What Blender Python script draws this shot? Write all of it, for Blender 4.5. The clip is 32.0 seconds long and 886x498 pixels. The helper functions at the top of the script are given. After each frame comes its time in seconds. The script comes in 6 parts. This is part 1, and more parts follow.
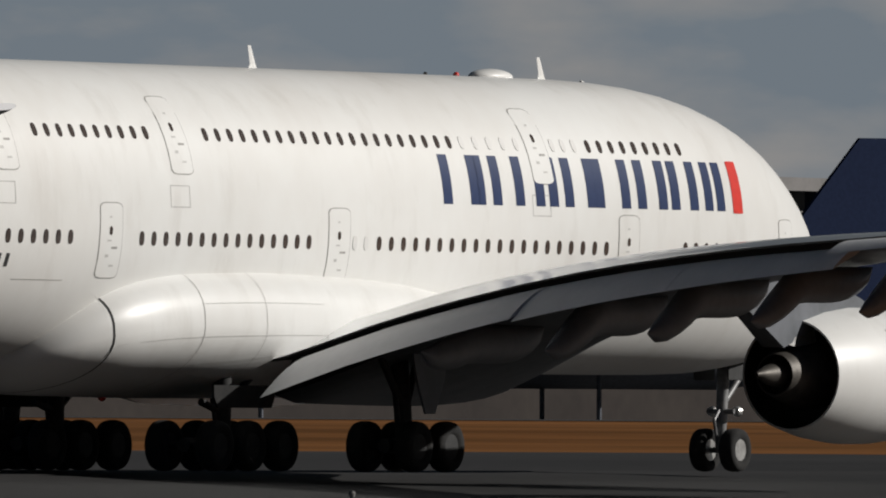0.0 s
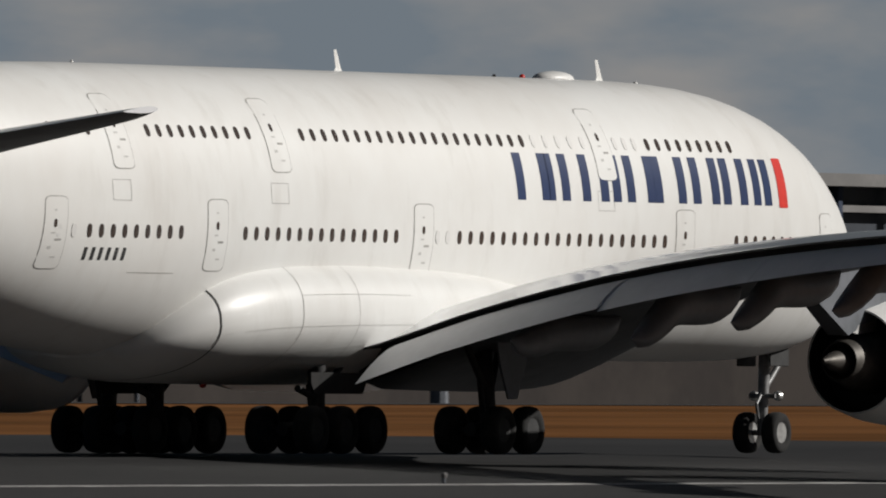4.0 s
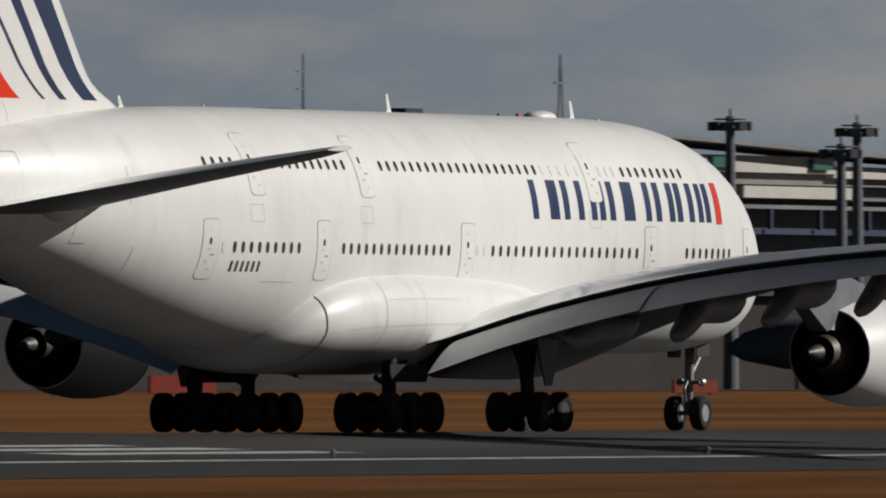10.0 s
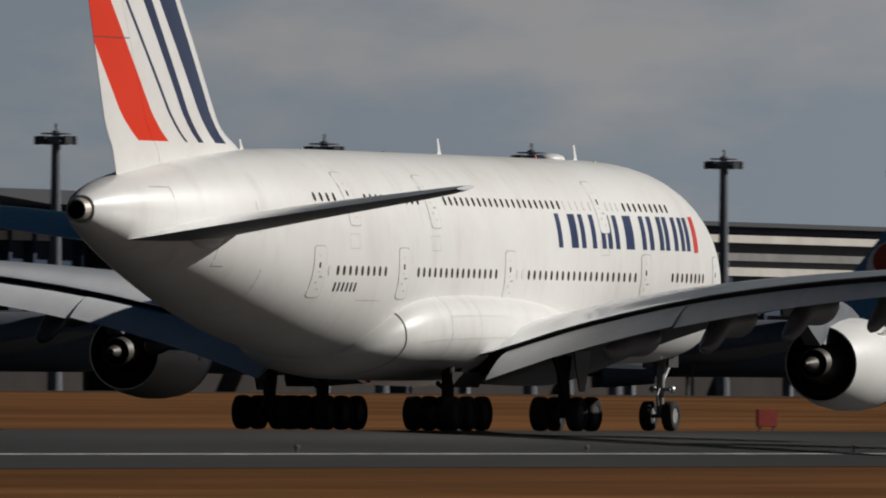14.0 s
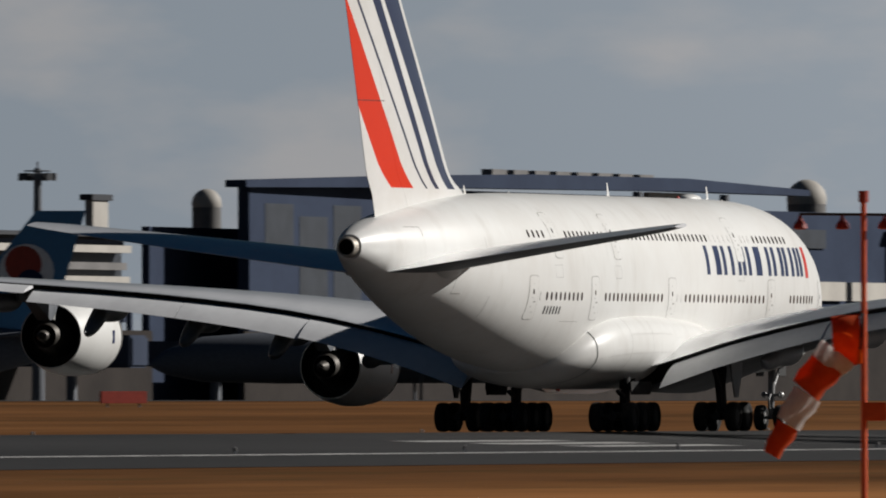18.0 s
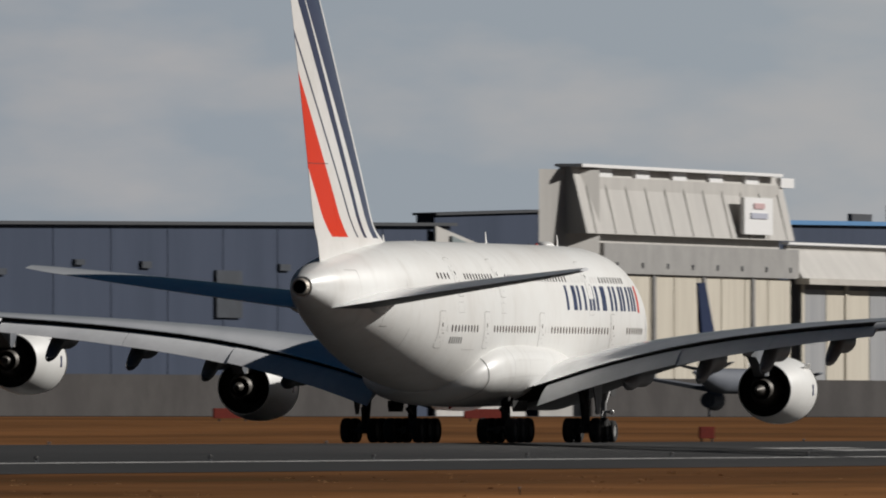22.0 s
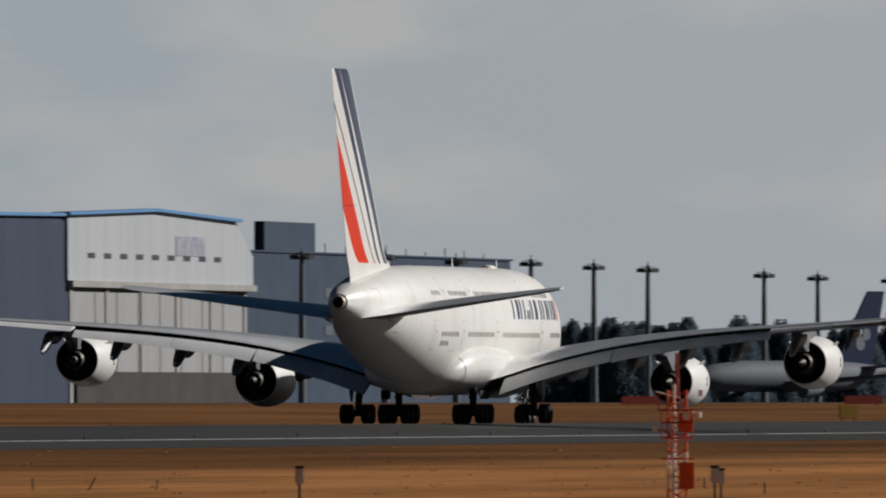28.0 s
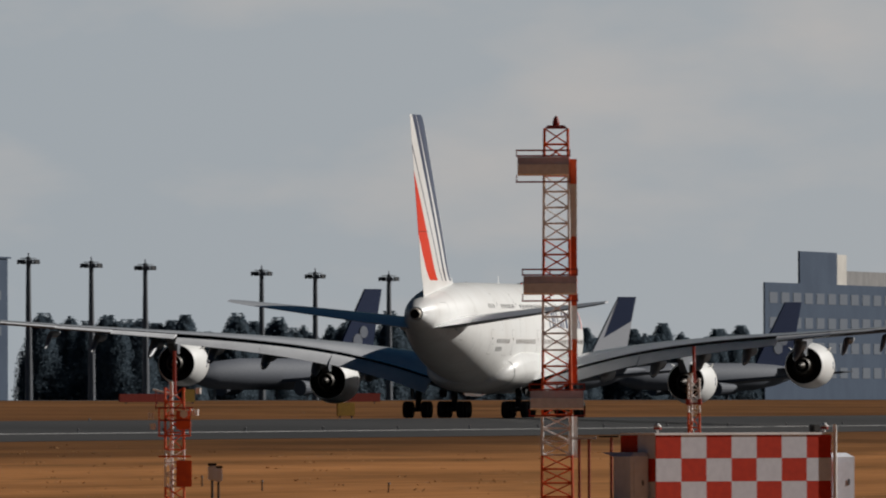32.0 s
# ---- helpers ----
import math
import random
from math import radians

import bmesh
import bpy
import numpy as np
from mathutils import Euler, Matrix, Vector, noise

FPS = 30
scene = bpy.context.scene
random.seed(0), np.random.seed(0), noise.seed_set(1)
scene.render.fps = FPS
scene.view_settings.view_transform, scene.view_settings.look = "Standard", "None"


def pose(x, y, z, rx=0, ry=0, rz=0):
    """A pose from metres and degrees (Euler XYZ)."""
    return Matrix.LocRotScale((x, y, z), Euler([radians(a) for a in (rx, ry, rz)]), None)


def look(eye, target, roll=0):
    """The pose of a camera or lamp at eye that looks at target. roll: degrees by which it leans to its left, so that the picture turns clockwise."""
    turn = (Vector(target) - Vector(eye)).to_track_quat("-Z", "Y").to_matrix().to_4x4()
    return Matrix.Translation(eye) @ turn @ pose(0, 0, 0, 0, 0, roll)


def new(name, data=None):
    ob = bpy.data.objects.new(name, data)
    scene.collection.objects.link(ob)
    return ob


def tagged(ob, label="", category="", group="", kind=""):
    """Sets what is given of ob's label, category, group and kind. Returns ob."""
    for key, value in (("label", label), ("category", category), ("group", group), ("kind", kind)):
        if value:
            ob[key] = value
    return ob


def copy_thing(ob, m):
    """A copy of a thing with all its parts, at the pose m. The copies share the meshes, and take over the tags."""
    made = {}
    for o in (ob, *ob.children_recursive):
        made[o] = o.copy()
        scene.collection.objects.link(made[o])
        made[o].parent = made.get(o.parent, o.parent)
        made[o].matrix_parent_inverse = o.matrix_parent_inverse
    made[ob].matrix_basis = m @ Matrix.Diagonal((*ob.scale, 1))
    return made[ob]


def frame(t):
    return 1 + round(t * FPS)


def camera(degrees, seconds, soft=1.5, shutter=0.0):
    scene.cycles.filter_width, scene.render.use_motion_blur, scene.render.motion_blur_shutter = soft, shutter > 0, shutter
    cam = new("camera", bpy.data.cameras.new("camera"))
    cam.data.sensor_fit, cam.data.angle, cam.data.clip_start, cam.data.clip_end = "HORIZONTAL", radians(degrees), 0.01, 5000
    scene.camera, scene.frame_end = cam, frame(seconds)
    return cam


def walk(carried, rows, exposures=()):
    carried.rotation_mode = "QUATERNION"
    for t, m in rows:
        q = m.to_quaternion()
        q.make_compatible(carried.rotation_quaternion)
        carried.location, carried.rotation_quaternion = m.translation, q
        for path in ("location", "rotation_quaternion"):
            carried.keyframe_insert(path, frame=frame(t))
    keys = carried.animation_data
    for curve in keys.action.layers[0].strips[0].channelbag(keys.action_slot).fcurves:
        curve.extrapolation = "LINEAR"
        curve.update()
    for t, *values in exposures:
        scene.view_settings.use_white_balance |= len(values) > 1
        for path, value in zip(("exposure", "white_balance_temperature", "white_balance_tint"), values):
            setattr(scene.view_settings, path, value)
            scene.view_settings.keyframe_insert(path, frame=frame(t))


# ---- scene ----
cam = camera(2.721, 32.0, soft=1.95, shutter=0.4)
EYE = (0.0, 0.0, 0.970)      # the tripod head, metres above the runway's crown
TRACK = 273.22               # the runway's centre line lies at this y, along x

# camera: seconds, heading and pitch in degrees, roll in degrees
VIEW = [
    (0, -59.9005, 0.5786, -0.275),
    (0.5, -59.9765, 0.5755, -0.265),
    (1, -60.0789, 0.5670, -0.202),
    (1.5, -60.2380, 0.5597, -0.132),
    (2, -60.4143, 0.5575, -0.078),
    (2.5, -60.6150, 0.5543, -0.062),
    (3, -60.8270, 0.5441, -0.028),
    (3.5, -61.0576, 0.5359, -0.092),
    (5.5, -62.1895, 0.5141, -0.130),
    (6, -62.4685, 0.5143, -0.166),
    (6.5, -62.7839, 0.5139, -0.081),
    (7, -63.1761, 0.5141, -0.081),
    (7.5, -63.5958, 0.5191, -0.074),
    (8, -64.0474, 0.5196, 0.026),
    (8.5, -64.4725, 0.5106, 0.012),
    (9, -65.0213, 0.4998, 0.010),
    (9.5, -65.4924, 0.4850, 0.077),
    (10, -65.8494, 0.4778, 0.126),
    (10.5, -66.2743, 0.4769, 0.014),
    (11, -66.6828, 0.4751, -0.148),
    (11.5, -67.0492, 0.4721, -0.209),
    (12, -67.4160, 0.4669, -0.319),
    (12.5, -67.8068, 0.4706, -0.315),
    (13, -68.2320, 0.4737, -0.154),
    (13.5, -68.6795, 0.4800, -0.334),
    (14, -69.1296, 0.4847, -0.351),
    (14.5, -69.4367, 0.4914, -0.301),
    (16.5, -70.9036, 0.5018, -0.024),
    (17, -71.1691, 0.5035, 0.067),
    (17.5, -71.4526, 0.5002, 0.114),
    (18, -71.7911, 0.4999, 0.147),
    (18.5, -72.2375, 0.4896, 0.149),
    (19, -72.7247, 0.4817, 0.177),
    (19.5, -73.2034, 0.4834, 0.092),
    (20, -73.6039, 0.4919, 0.042),
    (20.5, -73.9428, 0.5109, 0.095),
    (21, -74.2713, 0.5211, 0.072),
    (21.5, -74.5980, 0.5365, 0.049),
    (22, -74.9459, 0.5427, 0.050),
    (22.5, -75.2754, 0.5435, 0.038),
    (23, -75.5638, 0.5315, 0.052),
    (23.5, -75.8271, 0.5133, -0.043),
    (24, -76.1226, 0.4999, -0.131),
    (24.5, -76.4555, 0.4989, -0.068),
    (25, -76.7719, 0.4950, -0.026),
    (25.5, -77.0324, 0.4981, -0.044),
    (27.5, -77.9451, 0.4978, 0.188),
    (28, -78.2881, 0.4951, 0.162),
    (28.5, -78.5933, 0.5008, 0.133),
    (29, -78.8620, 0.5042, 0.175),
    (29.5, -79.0160, 0.5059, 0.204),
    (30, -79.1827, 0.5065, 0.140),
    (30.5, -79.3534, 0.5025, 0.108),
    (31, -79.5229, 0.4973, 0.107),
    (31.5, -79.6797, 0.4949, 0.114),
    (32, -79.8315, 0.4836, 0.171),
]
# airliner: seconds, place of its nose along and across the runway, heading in degrees;
# it starts a little off the centre line and steers on to it
ROLL = [
    (0, 482.61, 267.62, -0.75), (0.5, 483.90, 267.62, -0.75), (1, 486.21, 267.62, -0.75),
    (1.5, 489.38, 267.62, -0.75), (2, 493.26, 267.62, -0.75), (2.5, 497.77, 267.62, -0.75),
    (3, 502.83, 267.62, -0.75), (3.5, 508.48, 267.66, -0.75), (5.5, 537.13, 268.49, -0.75),
    (6, 545.74, 268.82, -0.75), (6.5, 554.91, 269.19, -0.75), (7, 564.63, 269.59, -0.73),
    (7.5, 574.90, 270.02, -0.68), (8, 585.70, 270.47, -0.61), (8.5, 597.01, 270.92, -0.52),
    (9, 608.80, 271.37, -0.43), (9.5, 621.05, 271.80, -0.32), (10, 633.73, 272.20, -0.23),
    (10.5, 646.79, 272.55, -0.14), (11, 660.21, 272.84, -0.07), (11.5, 673.94, 273.05, -0.02),
    (12, 687.96, 273.18, -0.00), (12.5, 702.27, 273.22, -0.00), (13, 716.82, 273.22, -0.00),
    (13.5, 731.69, 273.22, -0.00), (14, 747.01, 273.22, -0.00), (14.5, 762.73, 273.22, -0.00),
    (16.5, 830.39, 273.22, -0.00), (17, 848.84, 273.22, -0.00), (17.5, 867.81, 273.22, -0.00),
    (18, 887.13, 273.22, -0.00), (18.5, 906.70, 273.22, -0.00), (19, 926.73, 273.22, -0.00),
    (19.5, 947.11, 273.22, -0.00), (20, 967.95, 273.22, -0.00), (20.5, 989.39, 273.22, -0.00),
    (21, 1011.36, 273.22, -0.00), (21.5, 1033.69, 273.22, -0.00), (22, 1056.36, 273.22, -0.00),
    (22.5, 1079.50, 273.22, -0.00), (23, 1103.07, 273.22, -0.00), (23.5, 1126.85, 273.22, -0.00),
    (24, 1150.65, 273.22, -0.00), (24.5, 1174.41, 273.22, -0.00), (25, 1198.39, 273.22, -0.00),
    (25.5, 1222.78, 273.22, -0.00), (27.5, 1325.59, 273.22, -0.00), (28, 1352.50, 273.22, -0.00),
    (28.5, 1379.68, 273.22, -0.00), (29, 1407.06, 273.22, -0.00), (29.5, 1434.71, 273.22, -0.00),
    (30, 1462.70, 273.22, -0.00), (30.5, 1491.22, 273.22, -0.00), (31, 1520.43, 273.22, -0.00),
    (31.5, 1550.41, 273.22, -0.00), (32, 1581.05, 273.22, -0.00),
]

walk(cam, [(t, pose(*EYE, 90 + pitch, roll, yaw)) for t, yaw, pitch, roll in VIEW],
     exposures=[(0, -0.27), (13, -0.30), (17, -0.34), (18, -0.13), (20, -0.14), (22, -0.18), (27, -0.16), (32, -0.12)])

# ---- daylight ----
SUN_AZ, SUN_EL = 306.0, 27.0   # degrees, counter-clockwise from +x; above the horizon
world = bpy.data.worlds.new("sky")
scene.world = world
world.use_nodes = True
wn, wl = world.node_tree.nodes, world.node_tree.links
wn.clear()
sky = wn.new("ShaderNodeTexSky")
sky.sky_type, sky.sun_disc = "NISHITA", False
sky.sun_elevation, sky.sun_rotation = radians(SUN_EL), radians(90 - SUN_AZ)
sky.air_density, sky.dust_density, sky.ozone_density = 1.0, 0.6, 1.5
tc = wn.new("ShaderNodeTexCoord")
mp = wn.new("ShaderNodeMapping")
mp.inputs["Scale"].default_value = (1.0, 1.0, 2.6)
cl = wn.new("ShaderNodeTexNoise")
cl.inputs["Scale"].default_value, cl.inputs["Detail"].default_value, cl.inputs["Roughness"].default_value = 55, 5, 0.5
ramp = wn.new("ShaderNodeValToRGB")
ramp.color_ramp.elements[0].position, ramp.color_ramp.elements[1].position = 0.47, 0.78
ramp.color_ramp.elements[0].color, ramp.color_ramp.elements[1].color = (19.7, 22.4, 24.9, 1), (25.0, 25.4, 25.9, 1)
bright = wn.new("ShaderNodeValToRGB")          # sunlit cumulus stands out more in the clearer west
bright.color_ramp.elements[0].position, bright.color_ramp.elements[1].position = 0.47, 0.66
bright.color_ramp.elements[0].color, bright.color_ramp.elements[1].color = (19.2, 22.1, 24.9, 1), (30.5, 29.2, 28.2, 1)
sep = wn.new("ShaderNodeSeparateXYZ")
haze = wn.new("ShaderNodeMapRange")          # grey haze and thin cloud low down, clear blue above
haze.interpolation_type = "SMOOTHSTEP"
haze.inputs["From Min"].default_value, haze.inputs["From Max"].default_value = 0.022, 0.10
haze.inputs["To Min"].default_value, haze.inputs["To Max"].default_value = 0.97, 0.0
mix = wn.new("ShaderNodeMix")
mix.data_type, mix.blend_type = "RGBA", "MIX"
bgd = wn.new("ShaderNodeBackground")
bgd.inputs["Strength"].default_value = 0.02
wout = wn.new("ShaderNodeOutputWorld")
wl.new(tc.outputs["Generated"], mp.inputs["Vector"])
wl.new(mp.outputs["Vector"], cl.inputs["Vector"])
wl.new(cl.outputs["Fac"], ramp.inputs["Fac"])
span = wn.new("ShaderNodeMapRange")            # the haze brightens and greys towards the east end of the field
span.inputs["From Min"].default_value, span.inputs["From Max"].default_value = 0.90, 0.99
glow = wn.new("ShaderNodeValToRGB")
for k, (at, c) in enumerate(((0.0, (0.50, 0.515, 0.53)), (0.35, (0.59, 0.60, 0.62)), (0.55, (0.70, 0.70, 0.715)), (0.68, (0.86, 0.85, 0.86)), (0.83, (0.93, 0.915, 0.90)), (1.0, (1.04, 0.975, 0.925)))):
    e = glow.color_ramp.elements[k] if k < 2 else glow.color_ramp.elements.new(at)
    e.position, e.color = at, (*c, 1)
lit = wn.new("ShaderNodeVectorMath")
lit.operation = "MULTIPLY"
veil = wn.new("ShaderNodeMix")
veil.data_type = "RGBA"
wl.new(cl.outputs["Fac"], bright.inputs["Fac"])
wl.new(span.outputs["Result"], veil.inputs["Factor"])
wl.new(bright.outputs["Color"], veil.inputs["A"])
wl.new(ramp.outputs["Color"], veil.inputs["B"])
wl.new(veil.outputs["Result"], lit.inputs[0])
wl.new(span.outputs["Result"], glow.inputs["Fac"])
wl.new(glow.outputs["Color"], lit.inputs[1])
wl.new(tc.outputs["Generated"], sep.inputs[0])
wl.new(sep.outputs["Z"], haze.inputs["Value"])
wl.new(haze.outputs["Result"], mix.inputs["Factor"])
deep = wn.new("ShaderNodeHueSaturation")
deep.inputs["Saturation"].default_value, deep.inputs["Value"].default_value = 1.5, 0.40
wl.new(sky.outputs["Color"], deep.inputs["Color"])
wl.new(deep.outputs["Color"], mix.inputs["A"])
wl.new(sep.outputs["X"], span.inputs["Value"])
wl.new(lit.outputs["Vector"], mix.inputs["B"])
wl.new(mix.outputs["Result"], bgd.inputs["Color"])
wl.new(bgd.outputs["Background"], wout.inputs["Surface"])
sun = new("sun", bpy.data.lights.new("sun", "SUN"))
sun.data.energy, sun.data.angle, sun.data.color = 4.65, radians(0.55), (1.0, 0.97, 0.925)
sun_way = Vector((math.cos(radians(SUN_AZ)) * math.cos(radians(SUN_EL)), math.sin(radians(SUN_AZ)) * math.cos(radians(SUN_EL)), math.sin(radians(SUN_EL))))
sun.matrix_world = look((0, 0, 60), Vector((0, 0, 60)) - sun_way)


# ---- materials ----
def mat(name, a, b=None, rough=0.6, metal=0.0, scale=4.0, fine=40.0, bump=0.0, stretch=(1, 1, 1), coat=0.0, lo=0.35, hi=0.65):
    """Two tones mixed by coarse and fine noise, with relief."""
    m = bpy.data.materials.new(name)
    m.use_nodes = True
    n, l = m.node_tree.nodes, m.node_tree.links
    p = n["Principled BSDF"]
    p.inputs["Roughness"].default_value, p.inputs["Metallic"].default_value = rough, metal
    p.inputs["Coat Weight"].default_value = coat
    b = b or tuple(c * 0.8 for c in a)
    t, g = n.new("ShaderNodeTexCoord"), n.new("ShaderNodeMapping")
    g.inputs["Scale"].default_value = stretch
    n1, n2 = n.new("ShaderNodeTexNoise"), n.new("ShaderNodeTexNoise")
    n1.inputs["Scale"].default_value, n2.inputs["Scale"].default_value = scale, fine
    n1.inputs["Detail"].default_value, n2.inputs["Detail"].default_value = 4, 3
    add = n.new("ShaderNodeMath")
    add.operation = "MULTIPLY_ADD"
    add.inputs[1].default_value = 0.35
    rng = n.new("ShaderNodeMapRange")
    rng.inputs["From Min"].default_value, rng.inputs["From Max"].default_value = lo + 0.17, hi + 0.17
    mx = n.new("ShaderNodeMix")
    mx.data_type = "RGBA"
    mx.inputs["A"].default_value, mx.inputs["B"].default_value = (*a, 1), (*b, 1)
    l.new(t.outputs["Object"], g.inputs["Vector"])
    l.new(g.outputs["Vector"], n1.inputs["Vector"])
    l.new(g.outputs["Vector"], n2.inputs["Vector"])
    l.new(n2.outputs["Fac"], add.inputs[0])
    l.new(n1.outputs["Fac"], add.inputs[2])
    l.new(add.outputs[0], rng.inputs["Value"])
    l.new(rng.outputs["Result"], mx.inputs["Factor"])
    l.new(mx.outputs["Result"], p.inputs["Base Color"])
    if bump:
        bp = n.new("ShaderNodeBump")
        bp.inputs["Strength"].default_value, bp.inputs["Distance"].default_value = bump, 0.05
        l.new(add.outputs[0], bp.inputs["Height"])
        l.new(bp.outputs["Normal"], p.inputs["Normal"])
    return m


WHITE = mat("white aircraft paint", (0.79, 0.79, 0.77), (0.72, 0.705, 0.675), 0.42, scale=0.22, fine=1.6, stretch=(1, 1, 0.6), coat=0.1, lo=0.3, hi=0.75)
def weather(m, stain, amount, stretch):
    """Faint run-down stains over a paint."""
    n, l = m.node_tree.nodes, m.node_tree.links
    p = n["Principled BSDF"]
    base = p.inputs["Base Color"].links[0].from_socket
    t, g, z, r, x = n.new("ShaderNodeTexCoord"), n.new("ShaderNodeMapping"), n.new("ShaderNodeTexNoise"), n.new("ShaderNodeMapRange"), n.new("ShaderNodeMix")
    g.inputs["Scale"].default_value = stretch
    z.inputs["Scale"].default_value, z.inputs["Detail"].default_value, z.inputs["Roughness"].default_value = 1.0, 6, 0.62
    r.inputs["From Min"].default_value, r.inputs["From Max"].default_value = 0.54, 0.76
    r.inputs["To Max"].default_value = amount
    x.data_type = "RGBA"
    x.inputs["B"].default_value = (*stain, 1)
    l.new(t.outputs["Object"], g.inputs["Vector"])
    l.new(g.outputs["Vector"], z.inputs["Vector"])
    l.new(z.outputs["Fac"], r.inputs["Value"])
    l.new(r.outputs["Result"], x.inputs["Factor"])
    l.new(base, x.inputs["A"])
    l.new(x.outputs["Result"], p.inputs["Base Color"])


weather(WHITE, (0.36, 0.32, 0.27), 0.25, (0.7, 0.55, 0.2))
GROOVE = mat("grey seam sealant", (0.40, 0.385, 0.36), (0.28, 0.27, 0.26), 0.7)
NAVY = mat("navy aircraft paint", (0.012, 0.028, 0.095), (0.016, 0.035, 0.11), 0.35, coat=0.2)
RED = mat("red aircraft paint", (0.72, 0.035, 0.02), (0.62, 0.03, 0.02), 0.38, coat=0.2)
WINGGREY = mat("light grey wing paint", (0.80, 0.81, 0.83), (0.72, 0.73, 0.75), 0.3, scale=0.5, fine=3, stretch=(0.4, 1, 1), coat=1.0)
WINGGREY.node_tree.nodes["Principled BSDF"].inputs["Coat Roughness"].default_value = 0.16
FLAPGREY = mat("pale grey flap paint", (0.74, 0.745, 0.76), (0.65, 0.655, 0.67), 0.45, scale=0.5, fine=3, stretch=(0.6, 1.0, 1))
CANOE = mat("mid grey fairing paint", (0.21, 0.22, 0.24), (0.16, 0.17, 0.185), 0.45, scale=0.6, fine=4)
# wing grey darkened so the shade of the undersides sits in the colour
UNDERSHADE = mat("grey underside paint deepened for shade", (0.15, 0.16, 0.18), (0.10, 0.11, 0.12), 0.55, scale=0.6, fine=4)
GLASS = mat("dark cabin glass", (0.05, 0.038, 0.034), (0.075, 0.058, 0.05), 0.2)
RUBBER = mat("black tyre rubber", (0.010, 0.010, 0.010), (0.018, 0.017, 0.016), 0.95, scale=3, fine=30, bump=0.2)
METAL = mat("bright gear metal", (0.62, 0.62, 0.6), (0.42, 0.41, 0.4), 0.35, 0.8)
# taken near black so the main gear looks shaded by the belly
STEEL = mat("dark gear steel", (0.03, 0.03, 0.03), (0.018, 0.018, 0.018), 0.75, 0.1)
TITAN = mat("bare exhaust metal", (0.11, 0.10, 0.088), (0.055, 0.05, 0.045), 0.55, 0.6, scale=2, fine=12)
GEARGREY = mat("grey gear paint", (0.26, 0.26, 0.26), (0.14, 0.14, 0.14), 0.5, 0.2)
FAINT = mat("faint grey stencil paint", (0.56, 0.55, 0.53), (0.5, 0.49, 0.47), 0.6)
# near black: soot in the tail exhaust, painted shade in ducts and wing hollow
SOOTSHADE = mat("black for soot and recess shade", (0.009, 0.009, 0.009), (0.016, 0.015, 0.014), 0.7)


# ---- mesh helpers ----
def part(name, bm, material, parent=None, label="", smooth=False):
    """One bmesh as one mesh object, under a thing or a part."""
    me = bpy.data.meshes.new(name)
    bmesh.ops.recalc_face_normals(bm, faces=bm.faces)
    bm.to_mesh(me)
    bm.free()
    for m in material if isinstance(material, (list, tuple)) else [material]:
        me.materials.append(m)
    if smooth:
        me.shade_smooth()
        me.set_sharp_from_angle(angle=radians(48))
    ob = new(name, me)
    ob.parent = parent
    if label:
        ob["label"] = label
    return ob


def shared(name, me, m, parent=None):
    ob = new(name, me)
    ob.parent = parent
    ob.matrix_basis = m
    return ob


def loft(rings, bm=None, caps=True, close=True):
    """Skin a row of rings, each with the same number of points."""
    bm = bm or bmesh.new()
    rows = [[bm.verts.new(p) for p in r] for r in rings]
    k = len(rows[0])
    for a, b in zip(rows, rows[1:]):
        for i in range(k if close else k - 1):
            j = (i + 1) % k
            bm.faces.new((a[i], a[j], b[j], b[i]))
    if caps:
        for r in (rows[0], rows[-1]):
            bm.faces.new(r)
    return bm


def box(bm, x0, x1, y0, y1, z0, z1, bevel=0.0):
    g = bmesh.ops.create_cube(bm, size=1, matrix=Matrix.Translation(((x0 + x1) / 2, (y0 + y1) / 2, (z0 + z1) / 2)) @ Matrix.Diagonal((abs(x1 - x0), abs(y1 - y0), abs(z1 - z0), 1)))
    if bevel:
        ed = {e for v in g["verts"] for e in v.link_edges}
        bmesh.ops.bevel(bm, geom=list(ed), offset=bevel, segments=2, affect="EDGES")
    return bm


def tube(bm, a, b, r, r2=None, n=8):
    """A capped bar from a to b."""
    a, b = Vector(a), Vector(b)
    q = (b - a).to_track_quat("Z", "Y").to_matrix()
    rings = []
    for c, rr in ((a, r), (b, r if r2 is None else r2)):
        rings.append([c + q @ Vector((rr * math.cos(2 * math.pi * i / n), rr * math.sin(2 * math.pi * i / n), 0)) for i in range(n)])
    return loft(rings, bm)


def lathe(bm, prof, n=40, axis="x", caps=True):
    """Turn (along, radius) pairs about the x or y axis."""
    rings = []
    for s, r in prof:
        ring = []
        for i in range(n):
            a = 2 * math.pi * i / n
            c, d = r * math.cos(a), r * math.sin(a)
            ring.append((s, c, d) if axis == "x" else (c, s, d))
        rings.append(ring)
    return loft(rings, bm, caps=caps)


